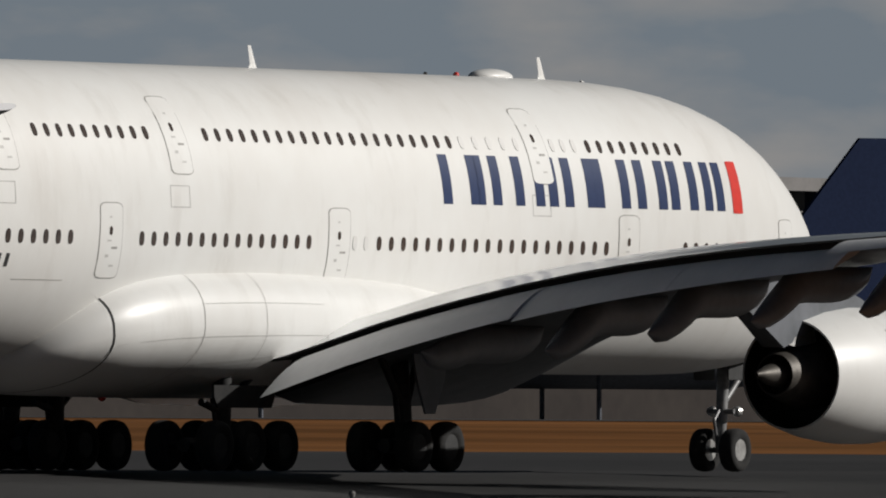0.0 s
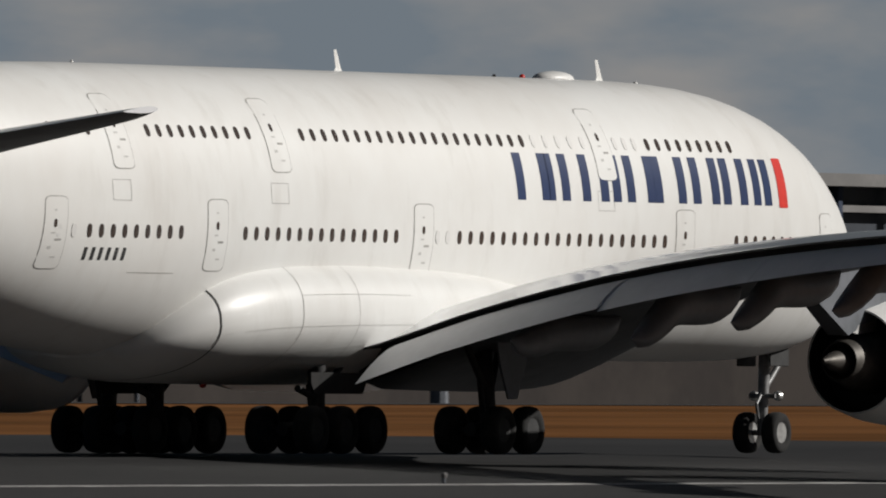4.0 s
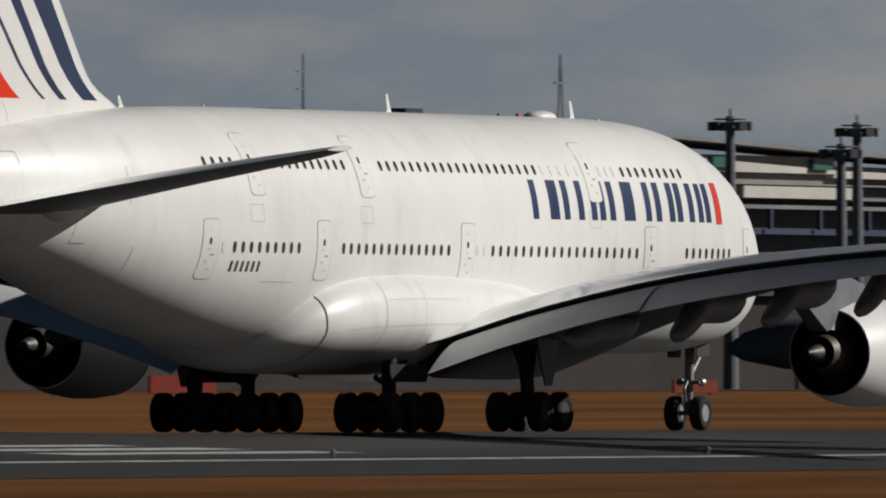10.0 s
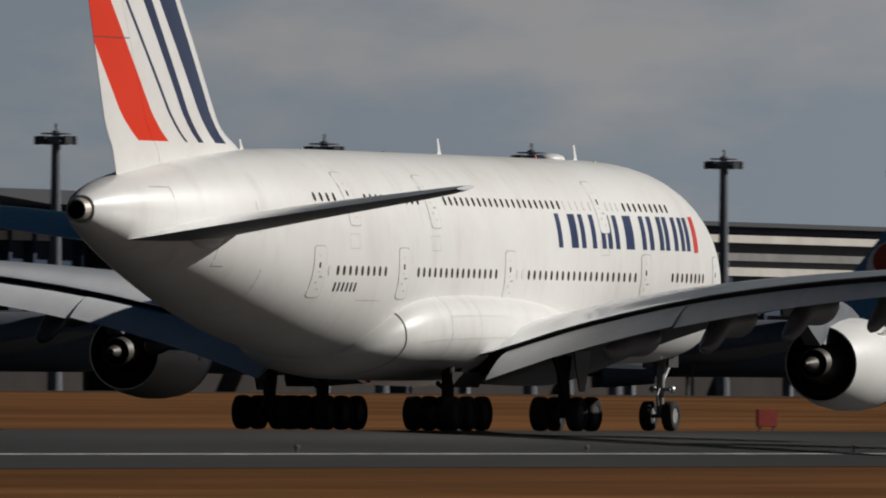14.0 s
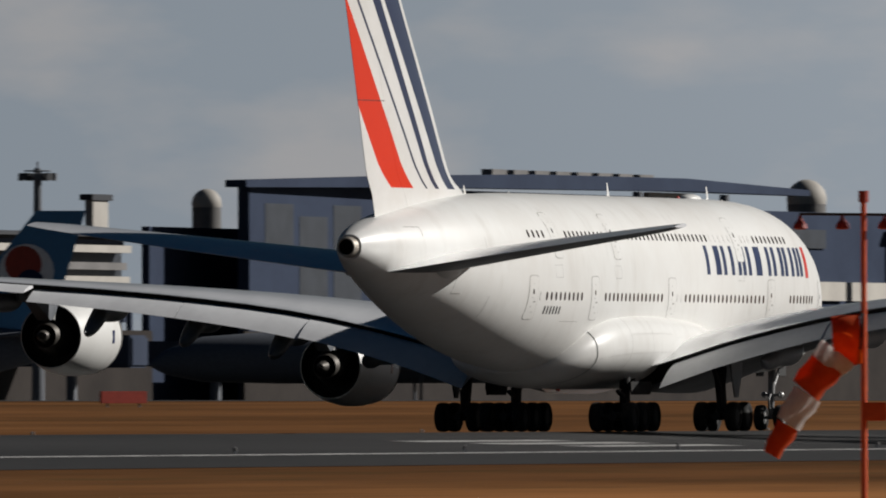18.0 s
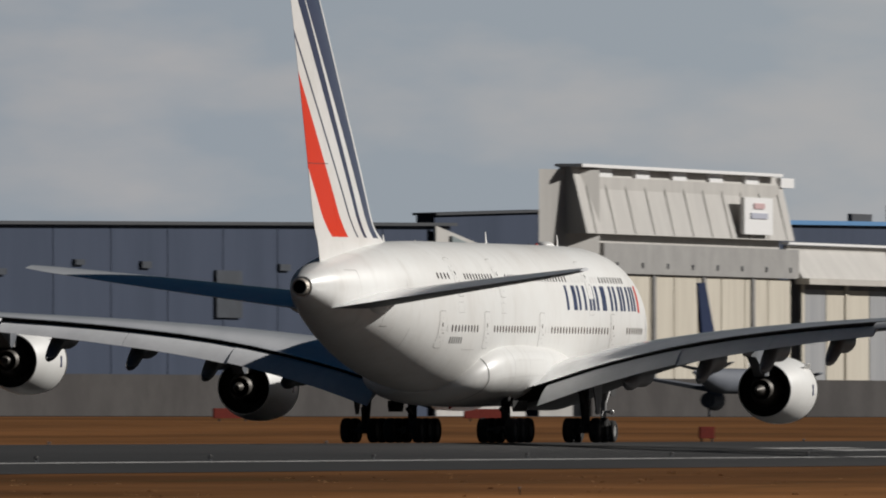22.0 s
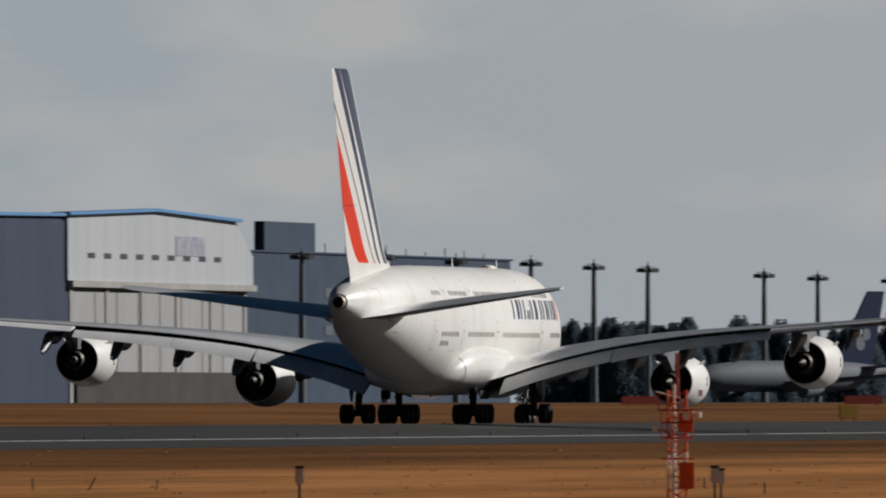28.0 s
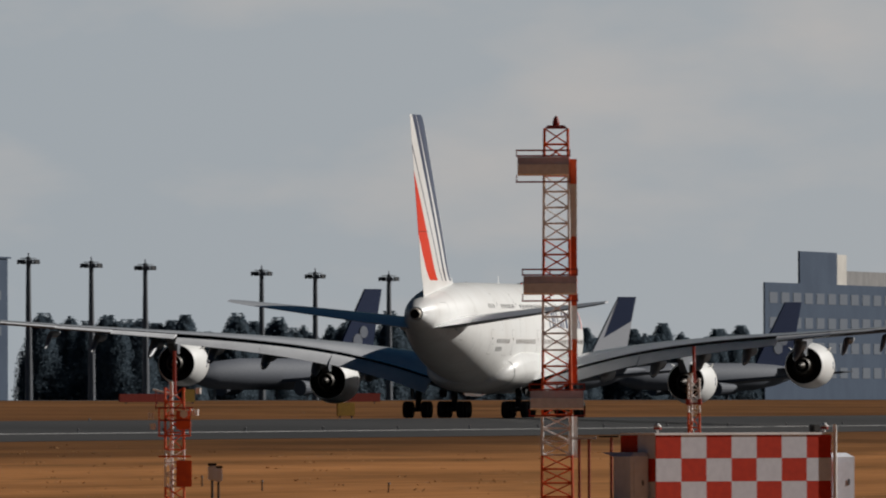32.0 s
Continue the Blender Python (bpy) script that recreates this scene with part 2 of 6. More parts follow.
def table(rows, x):
    """Smooth reading of a table of (x, values...)."""
    k = max(0, min(len(rows) - 2, sum(1 for r in rows if r[0] <= x) - 1))
    a, b = rows[k], rows[k + 1]
    f = min(1.0, max(0.0, (x - a[0]) / (b[0] - a[0])))
    out = []
    for c in range(1, len(a)):
        d0 = (b[c] - rows[k - 1][c]) / (b[0] - rows[k - 1][0]) if k > 0 else (b[c] - a[c]) / (b[0] - a[0])
        d1 = (rows[k + 2][c] - a[c]) / (rows[k + 2][0] - a[0]) if k + 2 < len(rows) else (b[c] - a[c]) / (b[0] - a[0])
        h = b[0] - a[0]
        out.append((2 * f**3 - 3 * f**2 + 1) * a[c] + (f**3 - 2 * f**2 + f) * h * d0 + (-2 * f**3 + 3 * f**2) * b[c] + (f**3 - f**2) * h * d1)
    return out


# ---- ground ----
# height across the runway: y, z
PROFILE = [(-6000, -0.7), (-40, -0.7), (0, -0.75), (30, -1.35), (60, -2.0), (95, -2.75), (125, -2.85), (180, -2.15), (225, -1.5), (237.5, -1.25), (245.6, -0.79), (273.2, -0.02),
           (300, -0.25), (310, -0.2), (330, 0.15), (390, 1.2), (440, 1.7), (465, 1.85), (510, 1.95), (600, 2.1), (800, 2.1), (6000, 2.1)]


def ground_z(y):
    k = max(0, min(len(PROFILE) - 2, sum(1 for r in PROFILE if r[0] <= y) - 1))
    (a, za), (b, zb) = PROFILE[k], PROFILE[k + 1]
    return za + (zb - za) * (y - a) / (b - a)


def strip(name, ys, material, lift, x0=-2500, x1=6500, nx=60, label="", kind="structure"):
    bm = bmesh.new()
    rings = [[(x0 + (x1 - x0) * i / nx, y, ground_z(y) + lift) for i in range(nx + 1)] for y in ys]
    loft(rings, bm, caps=False, close=False)
    ob = part(name, bm, material)
    for f in ob.data.polygons:
        if f.normal.z < 0:
            ob.data.flip_normals()
            break
    return tagged(ob, label, name, kind=kind)


GRASS = mat("dry winter grass", (0.38, 0.165, 0.058), (0.20, 0.086, 0.028), 0.95, scale=0.06, fine=0.7, bump=0.3, stretch=(0.12, 1, 1))
gn, gl = GRASS.node_tree.nodes, GRASS.node_tree.links
gp = gn["Principled BSDF"]
gp.inputs["Specular IOR Level"].default_value = 0.04
gsock = gp.inputs["Base Color"].links[0].from_socket
gtc, gsep, gmr, gmx = gn.new("ShaderNodeTexCoord"), gn.new("ShaderNodeSeparateXYZ"), gn.new("ShaderNodeMapRange"), gn.new("ShaderNodeVectorMath")
gn2 = gn.new("ShaderNodeTexNoise")               # wavering border between the mown strip and the paler field
gn2.inputs["Scale"].default_value = 0.02
gadd = gn.new("ShaderNodeMath")
gadd.operation, gadd.inputs[1].default_value = "MULTIPLY_ADD", 40.0
gmr.inputs["From Min"].default_value, gmr.inputs["From Max"].default_value = 100.0, 500.0
gry = gn.new("ShaderNodeValToRGB")               # pale field, darker mown verge, tan grass beyond the runway
for k, (at, c) in enumerate(((0.24, 1.22), (0.35, 0.42), (0.52, 0.42), (0.56, 0.56), (0.8, 0.56))):
    e = gry.color_ramp.elements[k] if k < 2 else gry.color_ramp.elements.new(at)
    e.position, e.color = at, (c, c, c, 1)
gmx.operation = "SCALE"
gl.new(gtc.outputs["Object"], gsep.inputs[0])
gl.new(gtc.outputs["Object"], gn2.inputs["Vector"])
gl.new(gn2.outputs["Fac"], gadd.inputs[0])
gl.new(gsep.outputs["Y"], gadd.inputs[2])
gl.new(gadd.outputs[0], gmr.inputs["Value"])
gl.new(gsock, gmx.inputs[0])
gl.new(gmr.outputs["Result"], gry.inputs["Fac"])
gl.new(gry.outputs["Color"], gmx.inputs["Scale"])
gl.new(gmx.outputs["Vector"], gp.inputs["Base Color"])
ASPHALT_GLOSS = 0.3
weather(GRASS, (0.055, 0.042, 0.014), 0.6, (0.03, 0.2, 0.2))
ASPHALT = mat("runway asphalt", (0.037, 0.0352, 0.0348), (0.02, 0.0194, 0.0194), 0.75, scale=0.05, fine=2.0, bump=0.1, stretch=(0.15, 1, 1))
TARMAC = mat("taxiway asphalt", (0.055, 0.052, 0.05), (0.035, 0.033, 0.032), 0.9, scale=0.03, fine=1.0, stretch=(0.2, 1, 1))
for m in (ASPHALT, TARMAC):
    m.node_tree.nodes["Principled BSDF"].inputs["Specular IOR Level"].default_value = ASPHALT_GLOSS
LINE = mat("worn white runway paint", (0.55, 0.54, 0.52), (0.28, 0.27, 0.26), 0.8, scale=0.6, fine=5)
ys = sorted({y for y, _ in PROFILE} | {y for y in range(-30, 230, 15)} | {y for y in range(320, 470, 20)})
strip("ground", ys, GRASS, 0.0, label="dry tan winter grass of the airfield")
strip("runway", [238, 241.5, 245.6, 259, 273.2, 287, 300, 306], ASPHALT, 0.02, label="dark grey asphalt runway with rubber marks")
strip("taxiway", [455, 470, 510, 600, 700, 900], TARMAC, 0.03, label="grey asphalt taxiway and apron beyond the grass")
# an exit taxiway leaves the far side of the runway
bm = bmesh.new()
loft([[(x, 305.6 + (y1 - 305.6) * k / 14, ground_z(305.6 + (y1 - 305.6) * k / 14) + 0.035) for k in range(15)] for x, y1 in ((250, 345), (400, 345), (500, 345), (570, 345), (611, 344), (627, 341), (641, 333), (653, 322), (666, 311), (673, 306.4))], bm, caps=False, close=False)
ob = part("exit_taxiway", bm, ASPHALT)
if ob.data.polygons[0].normal.z < 0:
    ob.data.flip_normals()
tagged(ob, "dark asphalt exit taxiway joining the far side of the runway", "taxiway", kind="structure")
strip("edge_line", [245.2, 246.1], LINE, 0.026, label="worn white painted runway edge line")
strip("far_edge_line", [300.2, 301.0], LINE, 0.026, label="worn white painted runway edge line")
for x0 in (533, 787, 1040):
    for y0, y1 in ((251.6, 253.6), (255.6, 257.8), (259.6, 261.4)):
        bm = bmesh.new()
        loft([[(x0, y, ground_z(y) + 0.027), (x0 + 22, y, ground_z(y) + 0.027)] for y in (y0, (y0 + y1) / 2, y1)], bm, caps=False, close=False)
        ob = part("touchdown_mark", bm, LINE)
        if ob.data.polygons[0].normal.z < 0:
            ob.data.flip_normals()
        tagged(ob, "worn white touchdown stripe painted on the runway", "marking", "touchdown stripes", kind="structure")

# ---- the airliner: x forward from its nose, y to port, z up from the ground ----
airliner = tagged(new("airliner"), "white double-deck four-engined jet airliner rolling along the runway", "airliner")
airliner.scale = (1.012, 1.012, 1.012)
# distance aft of the nose: top, bottom, half width, height of the waist
BODY = [(0.0, 5.35, 5.15, 0.10, 5.25), (0.3, 5.9, 4.6, 0.62, 5.3), (0.8, 6.5, 4.2, 1.05, 5.45), (1.6, 7.3, 3.8, 1.52, 5.7), (2.6, 8.1, 3.45, 1.97, 6.0), (4.0, 9.0, 3.14, 2.45, 6.3),
        (5.5, 9.77, 2.96, 2.83, 6.5), (7.5, 10.43, 2.82, 3.17, 6.65), (10.0, 10.9, 2.78, 3.43, 6.75), (13.0, 11.14, 2.77, 3.55, 6.8), (17.0, 11.2, 2.77, 3.57, 6.8),
        (44.0, 11.2, 2.77, 3.57, 6.8), (48.0, 11.18, 2.95, 3.55, 6.85), (52.0, 11.1, 3.45, 3.42, 7.05), (56.0, 10.95, 4.2, 3.12, 7.4), (59.8, 10.65, 5.1, 2.65, 7.75), (63.5, 10.2, 6.05, 2.05, 8.1),
        (66.7, 9.75, 6.95, 1.42, 8.35), (68.8, 9.30, 7.60, 0.86, 8.45), (69.5, 9.06, 7.88, 0.58, 8.48)]


def half_width(xa, z):
    top, bot, w, waist = table(BODY, xa)
    e = (z - waist) / (top - waist) if z >= waist else (waist - z) / (waist - bot)
    k = 2.3 if z >= waist else 2.15
    return w * max(0.0, 1 - min(1.0, abs(e)) ** k) ** (1 / k)


def body_ring(xa, n=72):
    top, bot, w, waist = table(BODY, xa)
    ring = []
    for i in range(n):
        a = 2 * math.pi * i / n
        c, s = math.cos(a), math.sin(a)
        k = 2.3 if s >= 0 else 2.15
        y = w * math.copysign(abs(c) ** (2 / k), c)
        z = waist + (top - waist if s >= 0 else waist - bot) * math.copysign(abs(s) ** (2 / k), s)
        ring.append((-xa, y, z))
    return ring


def skin(xa, z, side, off):
    """A point off the skin by that much. side: -1 starboard, 1 port."""
    y = half_width(xa, z)
    dz = (half_width(xa, z + 0.02) - half_width(xa, z - 0.02)) / 0.04
    dx = (half_width(xa + 0.05, z) - half_width(xa - 0.05, z)) / 0.1
    n = Vector((dx, 1.0, -dz)).normalized()
    return Vector((-xa, side * y, z)) + Vector((n.x, side * n.y, n.z)) * off, Vector((n.x, side * n.y, n.z))


stations = [0, .05, .15, .3, .5, .8, 1.2, 1.6, 2.1, 2.6, 3.3, 4, 4.7, 5.5, 6.5, 7.5, 8.7, 10, 11.5, 13, 15, 17] + [20 + 3 * i for i in range(9)] + [46 + i for i in range(24)] + [69.5]
part("fuselage", loft([body_ring(x) for x in stations]), WHITE, airliner, smooth=True)


def patch(xa0, xa1, z0, z1, off, side=-1, nx=3, nz=6, bm=None, round_by=0.0, lean=0.0):
    """A sheet laid on the skin between two stations and two heights, with rounded corners."""
    bm = bm or bmesh.new()
    grid = []
    for j in range(nz + 1):
        row = []
        for i in range(nx + 1):
            u, v = i / nx, j / nz
            x, z = xa0 + (xa1 - xa0) * u, z0 + (z1 - z0) * v
            if j in (0, nz) and i in (0, nx):
                x += round_by * (1 if i == 0 else -1) * (1 if xa1 > xa0 else -1)
                z += 0.25 * round_by * (1 if j == 0 else -1)
            elif i in (0, nx) and j in (1, nz - 1) and round_by:
                z = z0 + round_by if j == 1 else z1 - round_by
            x += lean * (z - z0)
            row.append(bm.verts.new(skin(x, z, side, off)[0]))
        grid.append(row)
    for a, b in zip(grid, grid[1:]):
        for i in range(nx):
            bm.faces.new((a[i], a[i + 1], b[i + 1], b[i]))
    return bm


def body_door(xa, z0, w=1.07, h=1.95, dark=True):
    """A cabin door on each side: grey seam, white leaf, small window, handle."""
    for side in (-1, 1):
        leaf = part("cabin_door", patch(xa - w, xa, z0, z0 + h, 0.012, side, 4, 8, None, 0.10), WHITE, airliner, smooth=True)
        part("door_seam", patch(xa - w - .03, xa + .03, z0 - .03, z0 + h + .03, 0.005, side, 4, 8, None, 0.11), GROOVE, leaf, "thin grey door seam", smooth=True)
        part("door_window", patch(xa - .62, xa - .46, z0 + 1.15, z0 + 1.4, 0.018, side, 2, 3, None, 0.05), GLASS, leaf, smooth=True)
        for k, (dx, dz, ww, hh) in enumerate(((0.46, 1.62, 0.12, 0.05), (0.38, 0.98, 0.2, 0.05), (0.34, 0.55, 0.16, 0.08), (0.6, 0.3, 0.22, 0.05))):
            part("door_marking", patch(xa - dx - ww, xa - dx, z0 + dz, z0 + dz + hh, 0.018, side, 1, 1), FAINT, leaf)
        part("door_handle", patch(xa - .9, xa - .6, z0 + .78, z0 + .84, 0.018, side, 2, 1), GROOVE, leaf, smooth=True)


M_DOORS, U_DOORS = [53.1, 44.35, 32.4, 16.5, 6.4], [49.4, 40.5, 21.1]
for xa in M_DOORS:
    body_door(xa, 5.25, 1.12, 2.02)
for xa in U_DOORS:
    body_door(xa, 8.12, 1.1, 2.1)

# cabin windows: one oval pane, laid on the skin again and again
bmw = bmesh.new()
prof = [(0.125 * math.copysign(abs(math.cos(a)) ** 0.8, math.cos(a)), 0.2 * math.copysign(abs(math.sin(a)) ** 0.8, math.sin(a))) for a in [2 * math.pi * i / 14 for i in range(14)]]
loft([[(x, 0, z) for x, z in prof], [(x * 0.97, -0.008, z * 0.97) for x, z in prof]], bmw)
bmw.faces.ensure_lookup_table()
pane = bpy.data.meshes.new("cabin_window")
bmesh.ops.recalc_face_normals(bmw, faces=bmw.faces)
bmw.to_mesh(pane)
bmw.free()
pane.materials.append(GLASS)


PLUG = pane.copy()
PLUG.materials.clear()
PLUG.materials.append(mat("painted-over window plug", (0.70, 0.69, 0.67), (0.66, 0.65, 0.63), 0.5))


def windows(xa0, xa1, count, z, mesh=pane, name="cabin_window"):
    for i in range(count):
        xa = xa0 + (xa1 - xa0) * i / (count - 1)
        for side in (-1, 1):
            p, n = skin(xa, z, side, 0.002)
            up = Vector((0, 0, 1)) - n * n.z
            up.normalize()
            right = n.cross(up) * -1
            m = Matrix((right, -n, up)).transposed().to_4x4()
            m.translation = p
            shared(name, mesh, m, airliner)


windows(50.8, 45.85, 9, 6.33)
windows(42.2, 33.45, 15, 6.33)
windows(29.7, 17.2, 20, 6.33)
windows(12.7, 8.3, 8, 6.36)
windows(52.4, 50.4, 4, 9.22)
windows(47.1, 41.4, 10, 9.22)
windows(38.3, 25.3, 21, 9.22)
windows(17.6, 12.4, 9, 9.22)
windows(24.6, 21.6, 5, 9.22, PLUG, "window_plug")
windows(19.6, 18.4, 3, 9.22, PLUG, "window_plug")
windows(52.35, 51.6, 2, 6.33, PLUG, "window_plug")
windows(31.0, 30.4, 2, 6.33, PLUG, "window_plug")

# the maker's and owner's marks as plain bars in their colours
LETTERS = [(26.18, 2.0), (24.26, 0.4), (23.46, 1.75), (21.09, 1.25), (19.47, 1.75), (17.75, 1.95), (15.39, 1.7), (13.46, 1.6), (11.46, 1.25)]
for x, w in LETTERS:
    if w < 1:
        part("lettering_bar", patch(x, x - w, 7.48, 8.87, 0.006, -1, 2, 8), NAVY, airliner, smooth=True)
    else:
        for x0 in (x, x - w + 0.5):
            part("lettering_bar", patch(x0, x0 - 0.5, 7.48, 8.87, 0.006, -1, 2, 8), NAVY, airliner, smooth=True)
part("red_stripe", patch(9.7, 9.05, 7.42, 8.92, 0.006, -1, 3, 8, None, 0.03, -0.03), RED, airliner, "short red stripe", smooth=True)
for i in range(6):
    part("registration_bar", patch(50.95 - i * 0.40, 50.95 - i * 0.40 - 0.17, 5.50, 5.86, 0.006, -1, 1, 3, None, 0.0, -0.12), STEEL, airliner)

# slide covers below the upper doors and a long thin placard
for xa in (49.6, 40.7, 21.3):
    for z0, z1, x0, x1 in ((7.2, 7.215, xa - 1.0, xa), (7.78, 7.795, xa - 1.0, xa), (7.2, 7.795, xa - 1.0, xa - .985), (7.2, 7.795, xa - .015, xa)):
        part("slide_cover_seam", patch(x0, x1, z0, z1, 0.005, -1, 2, 3), GROOVE, airliner)
part("placard_line", patch(48.4, 45.9, 5.15, 5.17, 0.006, -1, 6, 1), GROOVE, airliner)

# roof aerials
for xa, hgt in ((52.5, 0.42), (30.6, 0.66), (14.8, 0.66)):
    z = table(BODY, xa)[0] - 0.03
    part("blade_aerial", loft([[(-xa + a0 - sw, 0, z + hgt * f), (-xa + a0 - sw - cc / 2, w_, z + hgt * f), (-xa + a0 - sw - cc, 0, z + hgt * f), (-xa + a0 - sw - cc / 2, -w_, z + hgt * f)]
                               for f, a0, sw, cc, w_ in ((0, 0.2, 0, 0.5, 0.03), (0.2, 0.2, 0.10, 0.3, 0.025), (1, 0.2, 0.36, 0.16, 0.012))]), WHITE, airliner)
bm = bmesh.new()
bmesh.ops.create_uvsphere(bm, u_segments=20, v_segments=10, radius=1, matrix=Matrix.Translation((-17.7, 0, 11.2)) @ Matrix.Diagonal((0.95, 0.5, 0.24, 1)))
part("satellite_dome", bm, WHITE, airliner, smooth=True)

# belly fairing
FAIR = [(19.0, 0.3, 0.3, 3.6), (21.0, 2.2, 1.15, 3.55), (24.0, 3.5, 1.6, 3.65), (28.0, 4.0, 1.85, 3.9), (34.0, 4.15, 2.0, 4.0), (38.0, 4.15, 2.0, 4.0), (41.0, 4.08, 1.9, 3.93), (43.0, 3.86, 1.7, 3.76), (44.0, 3.5, 1.45, 3.6), (44.8, 3.05, 1.15, 3.4), (45.4, 2.5, 0.8, 3.2), (45.8, 1.8, 0.45, 3.05), (46.1, 1.1, 0.2, 2.95)]


def fair_ring(xa, n=48):
    w, hh, zc = table(FAIR, xa)
    ring = []
    for i in range(n):
        a = 2 * math.pi * i / n
        c, s = math.cos(a), math.sin(a)
        e = 0.75 if s > 0 else 1.0
        ring.append((-xa, w * math.copysign(abs(c) ** e, c), zc + hh * math.copysign(abs(s) ** e, s)))
    return ring


part("belly_fairing", loft([fair_ring(19 + 0.542 * i) for i in range(51)]), WHITE, airliner, smooth=True)


def fair_seam(xa, wide, material):
    """A thin dark seam round the fairing at one station."""
    rings = []
    for x, k in ((xa - wide / 2, 1.0015), (xa + wide / 2, 1.0015)):
        w, hh, zc = table(FAIR, x)
        rings.append([(p[0], p[1] * k * 1.001, zc + (p[2] - zc) * (k + 0.003)) for p in fair_ring(x)])
    part("fairing_seam", loft(rings, caps=False), material, airliner, "dark fairing seam", smooth=True)


def fair_line(x0, x1, a0, a1, wide=0.02):
    """A fine panel line drawn along the fairing, from one angle round it to another."""
    rows = []
    for i in range(13):
        x, a = x0 + (x1 - x0) * i / 12, radians(a0 + (a1 - a0) * i / 12)
        w, hh, zc = table(FAIR, x)
        row = []
        for da in (-wide / 2.5, wide / 2.5):
            c, q = math.cos(a + da), math.sin(a + da)
            e = 0.75 if q > 0 else 1.0
            row.append((-x, 1.0035 * w * math.copysign(abs(c) ** e, c), zc + 1.0035 * hh * math.copysign(abs(q) ** e, q)))
        rows.append(row)
    part("panel_line", loft(rows, caps=False, close=False), FAINT, airliner)


fair_line(30.0, 43.5, 186, 190, 0.007)
fair_line(33.5, 39.8, 168, 168, 0.006)
fair_line(34.0, 39.7, 201, 214, 0.009)
fair_line(34.5, 39.7, 205, 220, 0.006)
fair_seam(43.7, 0.05, STEEL)
fair_seam(39.8, 0.025, GROOVE)
fair_seam(36.6, 0.018, GROOVE)


# ---- wings ----
def foil(t, cut=1.0, n=18, camber=0.02, start=0.0):
    """Section points (along chord, height), from the tail over the top to the nose and back."""
    def th(x):
        return 5 * t * (0.2969 * math.sqrt(x) - 0.126 * x - 0.3516 * x * x + 0.2843 * x**3 - 0.1015 * x**4)
    xs = [start + (cut - start) * (1 - math.cos(math.pi * i / n)) / 2 for i in range(n + 1)]
    up = [(x, camber * math.sin(math.pi * min(1, x)) + th(x)) for x in reversed(xs)]
    lo = [(x, camber * math.sin(math.pi * min(1, x)) - th(x)) for x in xs[(0 if start else 1):]]
    return up + lo


# span station: x of the leading edge, chord, height of the 75 % chord line, thickness, twist in degrees
WING = [(2.5, 19.3, 20.0, 2.35, 0.14, 3.5), (4.2, 20.6, 18.75, 2.75, 0.135, 3.5), (8.0, 23.4, 15.6, 3.95, 0.13, 3.0), (13.5, 27.4, 11.6, 5.2, 0.115, 2.0), (20.0, 32.1, 8.6, 6.03, 0.105, 1.2), (27.0, 37.3, 6.2, 6.55, 0.10, 0.6), (34.0, 42.4, 4.9, 7.0, 0.098, 0.0), (39.6, 46.4, 4.1, 7.4, 0.095, -0.3)]


def wing_pt(y, u, v, side):
    """A point of the wing's own section at span y: u along the chord, v up, both in chords."""
    le, c, z, th, tw = table(WING, y)
    a = radians(tw)
    du, dv = (u - 0.75) * c, v * c
    return (-(le + 0.75 * c + du * math.cos(a) + dv * math.sin(a)), side * y, z - du * math.sin(a) + dv * math.cos(a))


